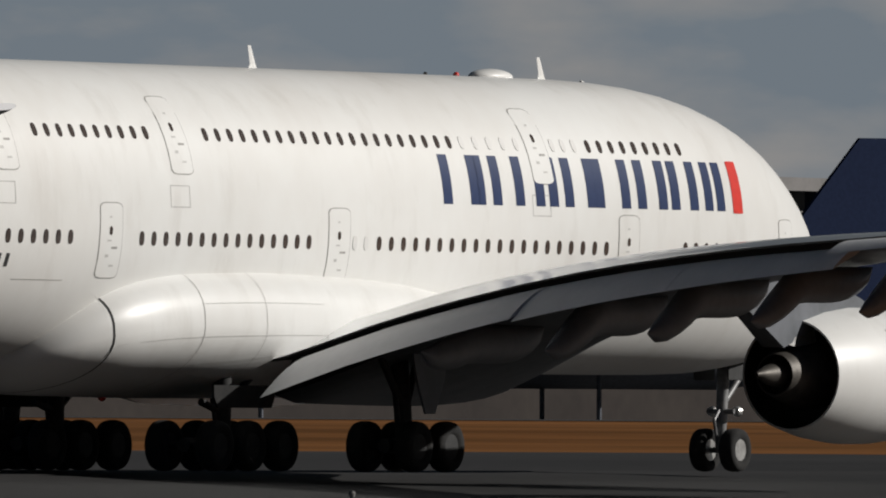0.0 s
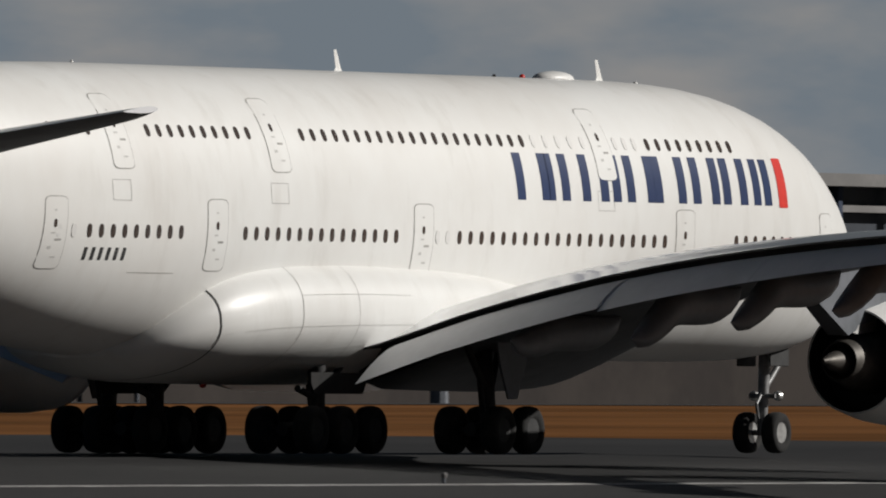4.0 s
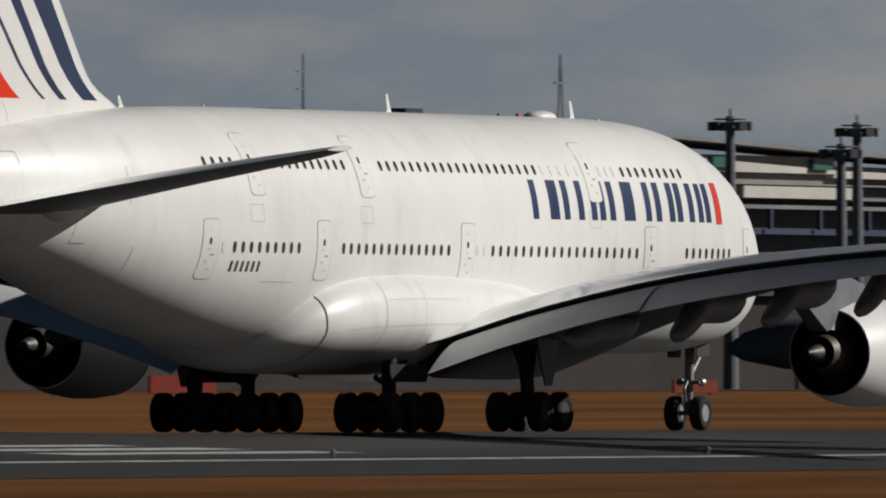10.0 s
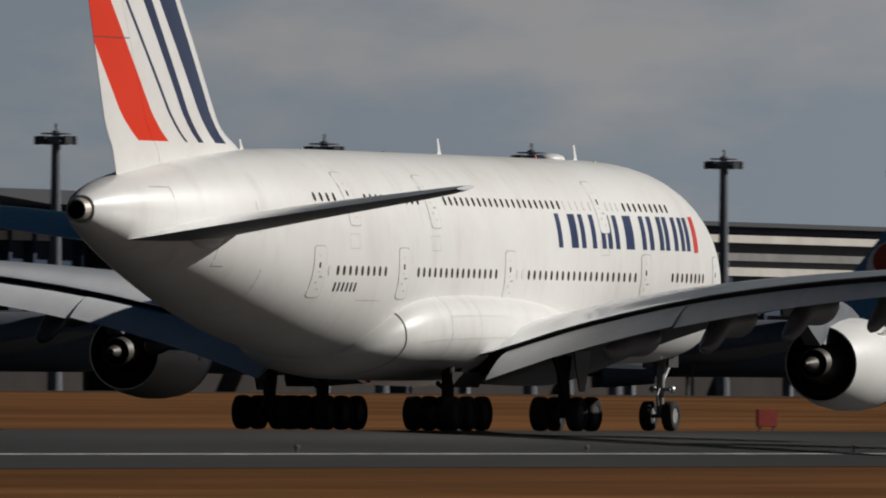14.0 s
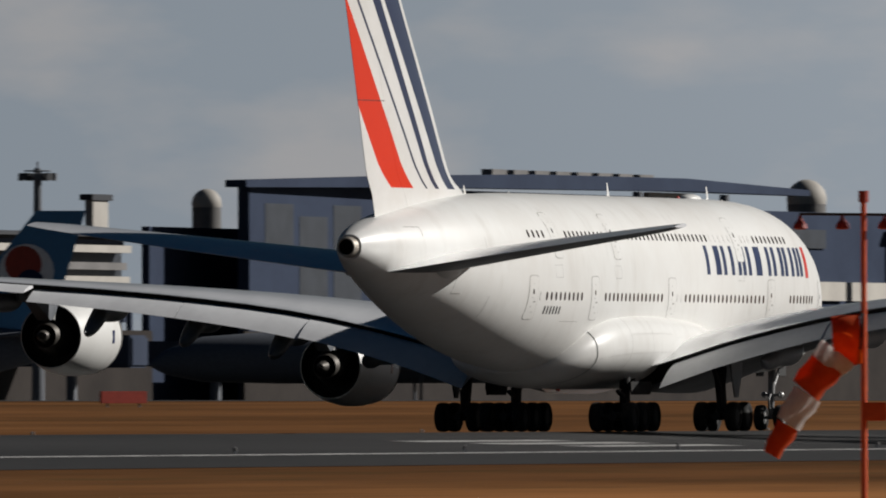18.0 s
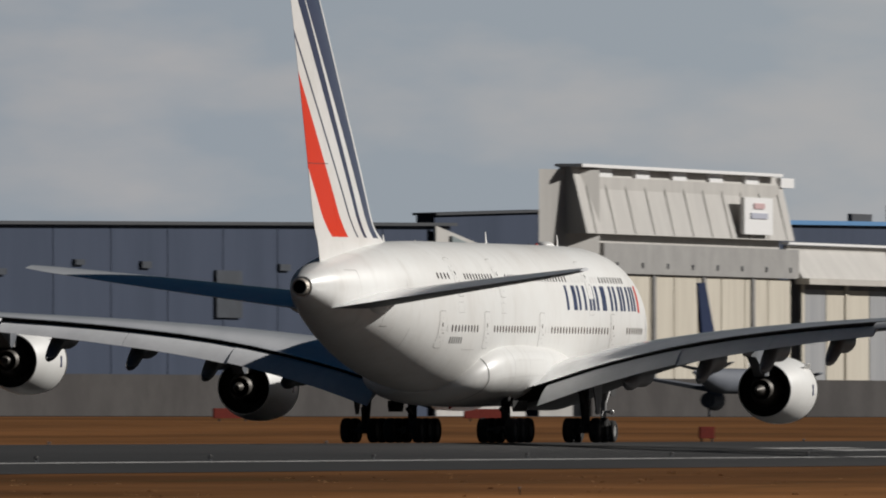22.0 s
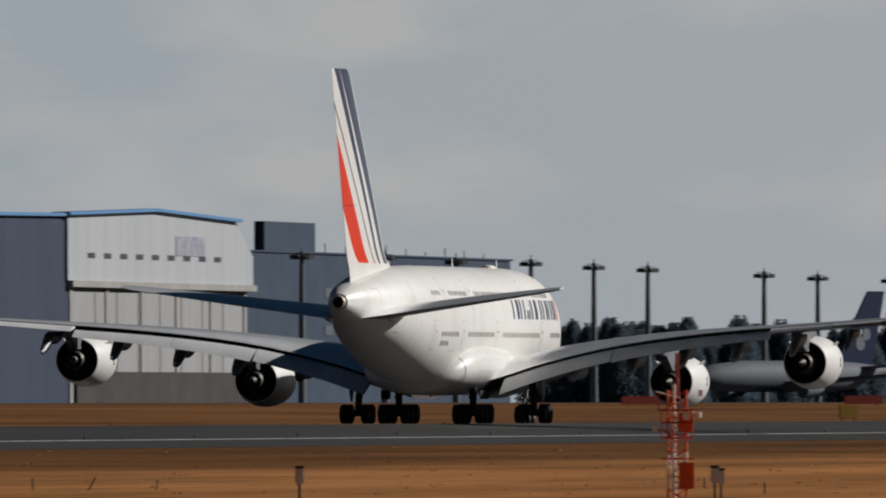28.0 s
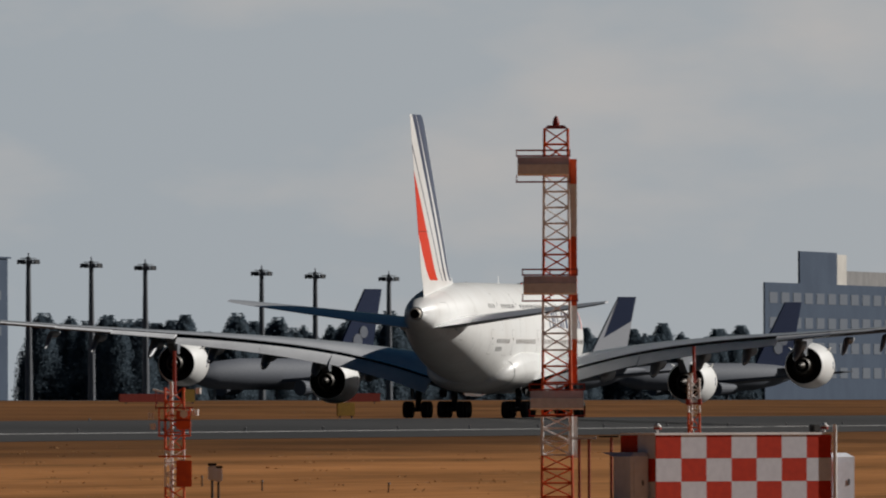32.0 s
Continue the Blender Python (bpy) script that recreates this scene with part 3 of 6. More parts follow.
def wing(side):
    def section(y):
        """The fixed wing: its rear thins out to a sharp spoiler edge over a hollow for the flap."""
        le, c, z, th, tw = table(WING, y)
        pts = foil(th, 0.80)
        out = []
        for i, (u, v) in enumerate(pts):
            top = i <= len(pts) // 2
            f = max(0.0, (u - (0.60 if top else 0.69)) / (0.20 if top else 0.06))
            f = min(1.0, f)
            f = f * f * (3 - 2 * f)
            goal = 0.022 + (0.11 if top else 0.05) / c
            out.append(wing_pt(y, u, v + (goal - v) * f, side))
        return out

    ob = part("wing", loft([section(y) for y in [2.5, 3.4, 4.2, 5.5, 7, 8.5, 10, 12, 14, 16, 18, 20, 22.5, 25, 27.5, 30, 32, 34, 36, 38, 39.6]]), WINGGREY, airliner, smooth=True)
    # underside and flap hollow take darker colours that stand for shade
    ob.data.materials.append(UNDERSHADE)
    ob.data.materials.append(SOOTSHADE)
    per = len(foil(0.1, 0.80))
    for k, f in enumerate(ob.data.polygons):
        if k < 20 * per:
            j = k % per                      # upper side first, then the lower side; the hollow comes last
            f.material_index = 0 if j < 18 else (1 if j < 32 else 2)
    # flaps, drooped for take-off, and ailerons
    spans = [(4.9, 12.97, 18, "flap"), (13.0, 18.67, 20, "flap"), (18.7, 25.27, 20, "flap"), (25.3, 30.2, 11, "aileron"), (30.24, 34.4, 6, "aileron"), (34.44, 38.6, 3, "aileron")]
    for y0, y1, deg, name in spans:
        rings = []
        for k in range(7):
            y = y0 + (y1 - y0) * k / 6
            le, c, z, th, tw = table(WING, y)
            big = (3.2 - 0.075 * (y - 4)) / c if name == "flap" else 0.235
            drop = 0.16 / c if name == "flap" else 0.0
            a = radians(deg)
            ring = []
            for u, v in foil(0.12, 1.0, 10, 0.03):
                du, dv = u * big, v * big
                ring.append(wing_pt(y, 0.80 - (0.40 / c if name == "flap" else 0.0) + du * math.cos(a) + dv * math.sin(a), 0.022 - drop - du * math.sin(a) + dv * math.cos(a), side))
            rings.append(ring)
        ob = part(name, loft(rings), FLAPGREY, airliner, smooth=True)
        ob.data.materials.append(UNDERSHADE)
        # flap faces turned down get the darker grey, shade held in colour
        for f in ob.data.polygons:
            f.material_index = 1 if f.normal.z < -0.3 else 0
    # flap track fairings
    for y, w, deep in ((9.9, 0.42, 1.35), (14.3, 0.44, 1.45), (18.3, 0.42, 1.4), (22.5, 0.40, 1.3), (27.1, 0.36, 1.2), (31.5, 0.26, 0.8), (35.0, 0.22, 0.7)):
        le, c, z, th, tw = table(WING, y)
        rings = []
        back = le + 0.80 * c
        for k in range(15):
            f = k / 14
            r = max(0.05, (1 - abs(2 * f - 1) ** 3.2)) ** 0.7 if 0 < f < 1 else 0.06
            x = back - 4.6 + f * 6.5
            droop = 0.15 + (0.30 if y < 12 else 0.62) * max(0.0, 6.5 * f - 4.1)
            top = z - 0.15 - droop
            low = z - 0.15 - droop - deep * 0.78 * r
            rings.append([(-x, side * y + w * r * math.cos(2 * math.pi * i / 14), (top + low) / 2 + (top - low) / 2 * math.sin(2 * math.pi * i / 14)) for i in range(14)])
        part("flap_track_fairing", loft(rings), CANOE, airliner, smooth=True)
    # tip fence
    le, c, z, th, tw = table(WING, 39.6)
    bm = bmesh.new()
    rings = []
    for dz, dx, cc in ((-1.1, 1.7, 1.6), (0, 0.3, 3.6), (1.15, 2.0, 1.5)):
        rings.append([(-(le + dx), side * 39.68, z + dz), (-(le + dx + cc * .5), side * 39.74, z + dz), (-(le + dx + cc), side * 39.68, z + dz), (-(le + dx + cc * .5), side * 39.62, z + dz)])
    part("wingtip_fence", loft(rings, bm), WHITE, airliner)


for side in (-1, 1):
    wing(side)

# ---- engines ----
def engine(y, x_front, zc, side):
    e = new("engine")
    e.parent = airliner
    e.location = (-x_front, side * y, zc)
    bm = lathe(bmesh.new(), [(-0.9, 1.42), (-0.25, 1.47), (0.0, 1.60), (-0.12, 1.70), (-0.6, 1.82), (-1.6, 1.90), (-3.0, 1.90), (-4.4, 1.77), (-5.6, 1.54), (-5.6, 1.49), (-4.4, 1.66), (-2.6, 1.7), (-0.9, 1.42)], caps=False)
    part("nacelle", bm, WHITE, e, smooth=True)
    for s in (-1, 1):
        part("nacelle_mark", box(bmesh.new(), -2.05, -1.75, s * 1.885, s * 1.905, -0.3, 0.32), NAVY, e, "small dark mark")
        part("nacelle_strake", loft([[(-1.2, s * 1.45, 1.22), (-1.2, s * 1.5, 1.2), (-2.6, s * 1.5, 1.24), (-2.6, s * 1.45, 1.26)], [(-1.9, s * 1.75, 1.5), (-1.9, s * 1.77, 1.48), (-2.6, s * 1.77, 1.5), (-2.6, s * 1.75, 1.52)]]), WHITE, e)
    # black sleeve over the white nozzle wall, painted in place of shade
    part("duct_liner", lathe(bmesh.new(), [(-5.58, 1.475), (-4.3, 1.62), (-4.3, 1.60), (-5.58, 1.455)], caps=False), SOOTSHADE, e, smooth=True)
    bm = lathe(bmesh.new(), [(-0.0, 1.60), (0.03, 1.66), (-0.12, 1.735), (-0.4, 1.82), (-0.4, 1.81), (-0.1, 1.72), (-0.0, 1.6)], caps=False)
    part("inlet_lip", bm, METAL, e, "bright metal inlet lip", smooth=True)
    bm = lathe(bmesh.new(), [(-1.0, 1.55), (-1.02, 0.3), (-0.6, 0.02)], caps=True)
    part("fan", bm, STEEL, e, smooth=False)
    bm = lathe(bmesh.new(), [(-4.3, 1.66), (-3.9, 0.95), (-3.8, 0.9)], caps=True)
    part("fan_duct", bm, SOOTSHADE, e, smooth=True)
    bm = lathe(bmesh.new(), [(-3.8, 0.95), (-5.1, 0.93), (-5.9, 0.74), (-6.5, 0.58), (-6.5, 0.54), (-5.9, 0.58), (-5.7, 0.3)], caps=False)
    part("core_nozzle", bm, TITAN, e, "bare metal core nozzle", smooth=True)
    bm = lathe(bmesh.new(), [(-5.6, 0.5), (-5.9, 0.46), (-6.9, 0.26), (-7.5, 0.06)], caps=True)
    part("exhaust_cone", bm, TITAN, e, smooth=True)
    # pylon, up to the wing
    le, c, z, th, tw = table(WING, y)
    zt = z - zc
    bm = bmesh.new()
    rings = []
    for x, z0, z1, w in ((-1.4, 1.75, 1.95, 0.12), (-2.8, 1.7, min(2.3, zt + .2), 0.28), (-4.8, 1.3, zt + .15, 0.34), (-6.6, 0.75, zt + .1, 0.34), (-8.6, zt - 0.7, zt, 0.26), (-10.4, zt - .6, zt - .05, 0.06)):
        rings.append([(x, -w, z0), (x, w, z0), (x, w, z1), (x, -w, z1)])
    part("pylon", loft(rings, bm), UNDERSHADE, e, "grey engine pylon")
    part("pylon_fairing", loft([[(x, -w, z0), (x, w, z0), (x, w * 0.8, z1), (x, -w * 0.8, z1)] for x, z0, z1, w in ((-4.9, 0.9, 1.5, 0.38), (-6.0, 0.78, 1.45, 0.37), (-6.7, 0.9, 1.5, 0.26))]), METAL, e, "bright metal fairing over the nozzle")
    return e


for side in (-1, 1):
    engine(15.2, 21.4, 2.93, side)
    engine(26.5, 29.8, 4.22, side)

# ---- tail ----
FIN = [(9.0, 52.2, 13.3, 0.085), (10.9, 52.8, 13.4, 0.07), (11.25, 53.5, 13.0, 0.075), (11.6, 54.5, 12.3, 0.08), (12.1, 55.4, 11.7, 0.09), (15.0, 57.9, 10.3, 0.095), (18.7, 61.2, 8.4, 0.095), (24.3, 66.2, 5.6, 0.09), (24.7, 67.2, 4.7, 0.08)]


def fin_ring(z, cut0, cut1, n=16):
    le, c, t = table(FIN, z)
    return [(-(le + u * c), v * c, z) for u, v in foil(t, cut1, n, 0.0, cut0)]


def tail_paint():
    """White with navy and red slanting stripes that follow the leading edge."""
    m = mat("striped fin paint", (0.80, 0.79, 0.77), (0.74, 0.73, 0.70), 0.34, scale=0.4, fine=3, coat=0.25)
    n, l = m.node_tree.nodes, m.node_tree.links
    p = n["Principled BSDF"]
    base = p.inputs["Base Color"].links[0].from_socket
    t = n.new("ShaderNodeTexCoord")
    s = n.new("ShaderNodeSeparateXYZ")
    l.new(t.outputs["Object"], s.inputs[0])

    def op(kind, a, b=None, c=None):
        k = n.new("ShaderNodeMath")
        k.operation = kind
        for i, v in enumerate((a, b, c)):
            if v is None:
                continue
            if isinstance(v, (int, float)):
                k.inputs[i].default_value = v
            else:
                l.new(v, k.inputs[i])
        return k.outputs[0]

    aft, z = op("MULTIPLY", s.outputs["X"], -1.0), s.outputs["Z"]
    # distance behind a line along the leading edge; the stripes' feet are rounded off at the back
    foot = op("MAXIMUM", op("SUBTRACT", 12.6, z), 0.0)
    bend = op("MULTIPLY", op("MULTIPLY", foot, foot), 0.45)
    up = op("SUBTRACT", z, 12.0)
    u = op("SUBTRACT", aft, op("MULTIPLY", up, 0.91))
    for lo, hi, t0, t1, col in ((56.7, 58.05, -0.08, 0.03, FIN_NAVY), (59.25, 59.85, -0.06, -0.01, FIN_NAVY), (60.95, 61.2, 0.06, 0.06, FIN_NAVY), (62.75, 65.5, 0.0, 0.0, RED_RGB)):
        ua, ub = op("ADD", op("SUBTRACT", u, op("MULTIPLY", up, t0)), bend), op("ADD", op("SUBTRACT", u, op("MULTIPLY", up, t1)), bend)
        mask = op("MULTIPLY", op("MULTIPLY", op("GREATER_THAN", ua, lo), op("LESS_THAN", ub, hi)), op("GREATER_THAN", z, 11.26))
        mx = n.new("ShaderNodeMix")
        mx.data_type = "RGBA"
        mx.inputs["B"].default_value = (*col, 1)
        l.new(mask, mx.inputs["Factor"])
        l.new(base, mx.inputs["A"])
        base = mx.outputs["Result"]
    l.new(base, p.inputs["Base Color"])
    return m


NAVY_RGB, RED_RGB = (0.022, 0.05, 0.14), (0.74, 0.032, 0.007)
FIN_NAVY = (0.012, 0.026, 0.075)
FINPAINT = tail_paint()
heights = [9.0, 9.7, 10.4, 10.9, 11.1, 11.25, 11.4, 11.6, 11.85, 12.1, 12.6, 13.5, 15, 17, 19, 21, 23, 24.1, 24.5, 24.7]
part("fin", loft([[p for p in fin_ring(z, 0, 0.70)] for z in heights]), FINPAINT, airliner, "white tail fin with navy and red slanting stripes", smooth=True)
part("rudder", loft([[p for p in fin_ring(z, 0.702, 1.0)] for z in heights[1:]]), FINPAINT, airliner, "white rudder with red stripe", smooth=True)

# seam across the divided rudder, and small beacons and blisters along the roof
part("rudder_seam", loft([[(x, y * 1.03, zz) for x, y, _ in fin_ring(zz, 0.704, 0.999)] for zz in (15.2, 15.235)]), STEEL, airliner)
for xa, r, m in ((19.6, 0.09, RED), (12.6, 0.07, WHITE), (21.3, 0.06, STEEL), (46.0, 0.05, WHITE), (55.5, 0.06, WHITE)):
    bm = bmesh.new()
    bmesh.ops.create_uvsphere(bm, u_segments=12, v_segments=8, radius=r, matrix=Matrix.Translation((-xa, 0, table(BODY, xa)[0] + 0.02)))
    part("roof_beacon" if m is RED else "roof_blister", bm, m, airliner, smooth=True)
for x0, x1, z0, z1 in ((64.2, 65.6, 9.42, 9.45), (64.2, 64.24, 9.0, 9.44), (61.0, 61.03, 6.4, 7.4), (57.4, 57.43, 5.3, 6.3), (60.2, 61.0, 6.38, 6.41)):
    part("panel_seam", patch(x0, x1, z0, z1, 0.006, -1, 3, 3), GROOVE, airliner)

# y: leading edge, chord, height
STAB = [(0.8, 57.6, 9.3, 7.85), (1.8, 58.3, 8.9, 7.95), (8.0, 62.7, 6.5, 8.62), (14.4, 66.6, 3.3, 9.3), (15.6, 67.8, 1.9, 9.42)]
for side in (-1, 1):
    for name, c0, c1 in (("stabilizer", 0.0, 0.68), ("elevator", 0.683, 1.0)):
        rings = []
        for y in (0.8, 1.8, 3, 5, 7, 9, 11, 13, 14.4, 15.0, 15.6):
            le, c, z = table(STAB, y)
            rings.append([(-(le + u * c), side * y, z + v * c - 0.055 * u * c) for u, v in foil(0.095, c1, 14, 0.0, c0)])   # set leading edge up
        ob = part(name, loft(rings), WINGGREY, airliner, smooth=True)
        ob.data.materials.append(UNDERSHADE)
        # downward faces wear the shade-darkened grey
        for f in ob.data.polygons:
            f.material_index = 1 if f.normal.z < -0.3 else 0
for side in (-1, 1):
    bm = bmesh.new()
    bmesh.ops.create_uvsphere(bm, u_segments=28, v_segments=14, radius=1, matrix=Matrix.Translation((-60.6, side * 1.75, 7.55)) @ pose(0, 0, 0, 0, 2, side * -11) @ Matrix.Diagonal((2.9, 0.75, 0.62, 1)))
    part("stabilizer_fairing", bm, WHITE, airliner, smooth=True)
    part("trim_seam", patch(57.9, 57.93, 7.7, 9.0, 0.006, side, 2, 6), GROOVE, airliner)
bm = bmesh.new()
bmesh.ops.create_uvsphere(bm, u_segments=12, v_segments=8, radius=0.12, matrix=Matrix.Translation((-38.5, 0, 2.02)))
part("belly_beacon", bm, RED, airliner, "red belly beacon", smooth=True)
bm = lathe(bmesh.new(), [(-69.4, 0.52), (-70.0, 0.42), (-70.0, 0.36), (-69.3, 0.3)], 24, caps=True)
for v in bm.verts:
    v.co.z += 8.48
part("exhaust_duct", bm, mat("heat-stained tail metal", (0.42, 0.38, 0.33), (0.3, 0.27, 0.23), 0.45, 0.5), airliner, "sooty metal tail exhaust", smooth=True)
bm = lathe(bmesh.new(), [(-69.9, 0.05), (-69.9, 0.355)], 24, caps=True)
for v in bm.verts:
    v.co.z += 8.48
part("exhaust_mouth", bm, SOOTSHADE, airliner)

# ---- landing gear ----
bmt = lathe(bmesh.new(), [(-0.20, 0.34), (-0.26, 0.42), (-0.27, 0.58), (-0.22, 0.67), (-0.1, 0.70), (0.1, 0.70), (0.22, 0.67), (0.27, 0.58), (0.26, 0.42), (0.20, 0.34)], 32, "y", caps=False)
TYRE = bpy.data.meshes.new("tyre")
bmesh.ops.recalc_face_normals(bmt, faces=bmt.faces)
bmt.to_mesh(TYRE)
bmt.free()
TYRE.materials.append(RUBBER)
TYRE.shade_smooth()
bmr = lathe(bmesh.new(), [(-0.21, 0.35), (-0.19, 0.30), (-0.12, 0.26), (-0.14, 0.1), (-0.2, 0.02), (0.2, 0.02), (0.14, 0.1), (0.12, 0.26), (0.19, 0.30), (0.21, 0.35)], 24, "y", caps=True)
for i in range(8):
    a = 2 * math.pi * i / 8
    for s in (-1, 1):
        tube(bmr, (0.19 * math.cos(a), 0.12 * s, 0.19 * math.sin(a)), (0.19 * math.cos(a), 0.175 * s, 0.19 * math.sin(a)), 0.03, n=6)
RIM = bpy.data.meshes.new("rim")
bmesh.ops.recalc_face_normals(bmr, faces=bmr.faces)
bmr.to_mesh(RIM)
bmr.free()
RIM.materials.append(METAL)
# main-wheel rims copied in near black, belly shade put into the colour
SHADEDRIM = RIM.copy()
SHADEDRIM.materials.clear()
SHADEDRIM.materials.append(STEEL)
WHEELS = []


def wheel(x, y, scale, rim=None):
    """One wheel, at a place in the airliner's own space."""
    w = new("wheel")
    w.parent = airliner
    w.location = (x, y, 0.70 * scale)
    w.scale = (scale, scale, scale)
    for nm, me in (("tyre", TYRE), ("rim", rim or RIM)):
        shared(nm, me, Matrix.Identity(4), w)
    WHEELS.append((w, 0.70 * scale))
    return w


def main_gear(xa, y, axles, spread, top, lean=0.0):
    n0 = -(axles - 1) / 2
    for i in range(axles):
        for s in (-1, 1):
            wheel(-(xa + (n0 + i) * 1.70), y + s * spread / 2, 1.0, SHADEDRIM)
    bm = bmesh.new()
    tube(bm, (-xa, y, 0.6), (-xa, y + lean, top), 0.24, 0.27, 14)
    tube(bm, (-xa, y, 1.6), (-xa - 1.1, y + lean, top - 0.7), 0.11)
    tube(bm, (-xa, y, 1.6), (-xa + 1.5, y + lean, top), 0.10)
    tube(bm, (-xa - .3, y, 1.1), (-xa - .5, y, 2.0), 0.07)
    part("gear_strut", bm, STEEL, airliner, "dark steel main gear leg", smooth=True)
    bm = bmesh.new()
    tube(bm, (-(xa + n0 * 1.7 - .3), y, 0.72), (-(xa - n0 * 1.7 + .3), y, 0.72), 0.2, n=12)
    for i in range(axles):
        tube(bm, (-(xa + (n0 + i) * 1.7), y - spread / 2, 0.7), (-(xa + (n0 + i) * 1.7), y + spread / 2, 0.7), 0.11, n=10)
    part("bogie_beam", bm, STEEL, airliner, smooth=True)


for s in (-1, 1):
    main_gear(33.05, s * 6.45, 2, 1.55, 4.2, -s * 0.3)
    main_gear(36.6, s * 2.7, 3, 1.62, 2.6)
    # gear door hanging outboard of the wing leg
    bm = bmesh.new()
    loft([[(x, s * 6.95, z), (x, s * 7.02, z), (x2, s * 7.02, z), (x2, s * 6.95, z)] for x, x2, z in ((-33.7, -31.6, 3.7), (-33.4, -31.9, 2.6), (-32.9, -32.4, 1.6))], bm)
    # far-side door blacker than the near one, shade in its colour
    part("gear_door", bm, UNDERSHADE if s < 0 else STEEL, airliner, "grey gear door")
    # assumed long door outboard of the body leg, added in black to block sun
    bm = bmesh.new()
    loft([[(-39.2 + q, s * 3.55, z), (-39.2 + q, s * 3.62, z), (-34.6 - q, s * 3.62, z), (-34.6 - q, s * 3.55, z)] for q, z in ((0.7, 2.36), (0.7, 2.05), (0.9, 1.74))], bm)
    part("body_gear_door", bm, RUBBER, airliner, "assumed body gear door, black to shade the wheels")
for s in (-1, 1):
    wheel(-4.55, s * 0.50, 0.90)
bm = bmesh.new()
tube(bm, (-4.55, 0, 0.55), (-4.35, 0, 3.2), 0.15, 0.19, 14)
tube(bm, (-4.55, -0.55, 0.63), (-4.55, 0.55, 0.63), 0.09)
tube(bm, (-4.45, 0, 1.9), (-3.0, 0, 3.1), 0.09)
part("nose_gear_strut", bm, GEARGREY, airliner, "grey nose gear leg", smooth=True)
part("lamp_bar", tube(bmesh.new(), (-4.5, -.45, 1.75), (-4.5, .45, 1.75), 0.075), GEARGREY, airliner)
part("torque_link", tube(bmesh.new(), (-4.75, 0, 1.0), (-4.9, 0, 1.5), 0.05), GEARGREY, airliner)
part("torque_link", tube(bmesh.new(), (-4.9, 0, 1.5), (-4.5, 0, 1.9), 0.05), GEARGREY, airliner)
for s in (-1, 1):
    part("taxi_lamp", tube(bmesh.new(), (-4.40, s * .42, 1.75), (-4.25, s * .42, 1.75), 0.13, 0.16, 12), METAL, airliner, smooth=True)
for s in (-1, 1):
    bm = bmesh.new()
    box(bm, -5.1, -3.9, s * 0.55, s * 0.59, 2.65, 3.2, 0.02)
    part("nose_gear_door", bm, STEEL, airliner)


# what hangs on each wing bends up and down with it, about the wing's root
HUNG = {1: [], -1: []}
for o in list(airliner.children):
    kind_of = o.name.split(".")[0]
    if kind_of in ("wing", "flap", "aileron", "flap_track_fairing", "wingtip_fence", "engine"):
        y_of = o.location.y if o.type == "EMPTY" else o.data.vertices[0].co.y
        HUNG[1 if y_of > 0 else -1].append(o)
    elif kind_of in ("stabilizer", "elevator") and sum(v.co.y for v in o.data.vertices) > 0:
        root = Matrix.Translation((0, 1.6, 7.4))
        o.matrix_basis = root @ Matrix.Rotation(radians(1.0), 4, "X") @ root.inverted() @ o.matrix_basis


def bend(side, degrees):
    """The turn about the root that lifts a wing by so many degrees."""
    root = Matrix.Translation((0, side * 3.6, 2.6))
    return root @ Matrix.Rotation(radians(side * degrees), 4, "X") @ root.inverted()

# ---- the airport behind the runway ----
CREAM = mat("cream facade panels", (0.50, 0.47, 0.42), (0.42, 0.39, 0.35), 0.7, scale=0.15, fine=1.5)
SLATE = mat("blue-grey metal cladding", (0.055, 0.068, 0.102), (0.046, 0.058, 0.088), 0.75, scale=0.08, fine=0.8, stretch=(1, 1, 0.2))
DARKGLASS = mat("dark facade glazing", (0.012, 0.017, 0.026), (0.025, 0.032, 0.045), 0.55, scale=0.3, fine=2)
CONCRETE = mat("grey concrete", (0.20, 0.19, 0.185), (0.15, 0.145, 0.14), 0.85, scale=0.2, fine=2)
BEIGE = mat("beige hangar cladding", (0.47, 0.45, 0.42), (0.42, 0.40, 0.375), 0.7, scale=0.1, fine=1.2, stretch=(3, 3, 0.15))
DOORS = mat("pale hangar doors", (0.56, 0.51, 0.42), (0.48, 0.43, 0.35), 0.7, scale=0.2, fine=1.0, stretch=(3, 3, 0.2))
ROOFBLUE = mat("light blue roof edge", (0.09, 0.25, 0.48), (0.07, 0.2, 0.4), 0.5)
HALLNAVY = mat("dark navy hall cladding", (0.042, 0.056, 0.092), (0.034, 0.045, 0.076), 0.75, scale=0.1, fine=1)
ROOFDARK = mat("dark roof sheet", (0.03, 0.033, 0.04), (0.02, 0.022, 0.028), 0.6)
MASTGREY = mat("dull galvanised mast", (0.15, 0.16, 0.18), (0.12, 0.128, 0.145), 0.7)
RIBGREY = mat("weathered hangar ribs", (0.40, 0.385, 0.36), (0.36, 0.345, 0.32), 0.75)
BEAMGREY = mat("pale grey door beam", (0.31, 0.30, 0.285), (0.26, 0.25, 0.24), 0.8, scale=0.2, fine=2)
PALEFRONT = mat("pale blue-grey hangar front", (0.38, 0.395, 0.42), (0.34, 0.355, 0.38), 0.7, scale=0.1, fine=1.2, stretch=(3, 3, 0.15))
PALEDOOR = mat("pale grey hangar doors", (0.34, 0.34, 0.345), (0.29, 0.292, 0.30), 0.7, scale=0.2, fine=1, stretch=(3, 3, 0.2))
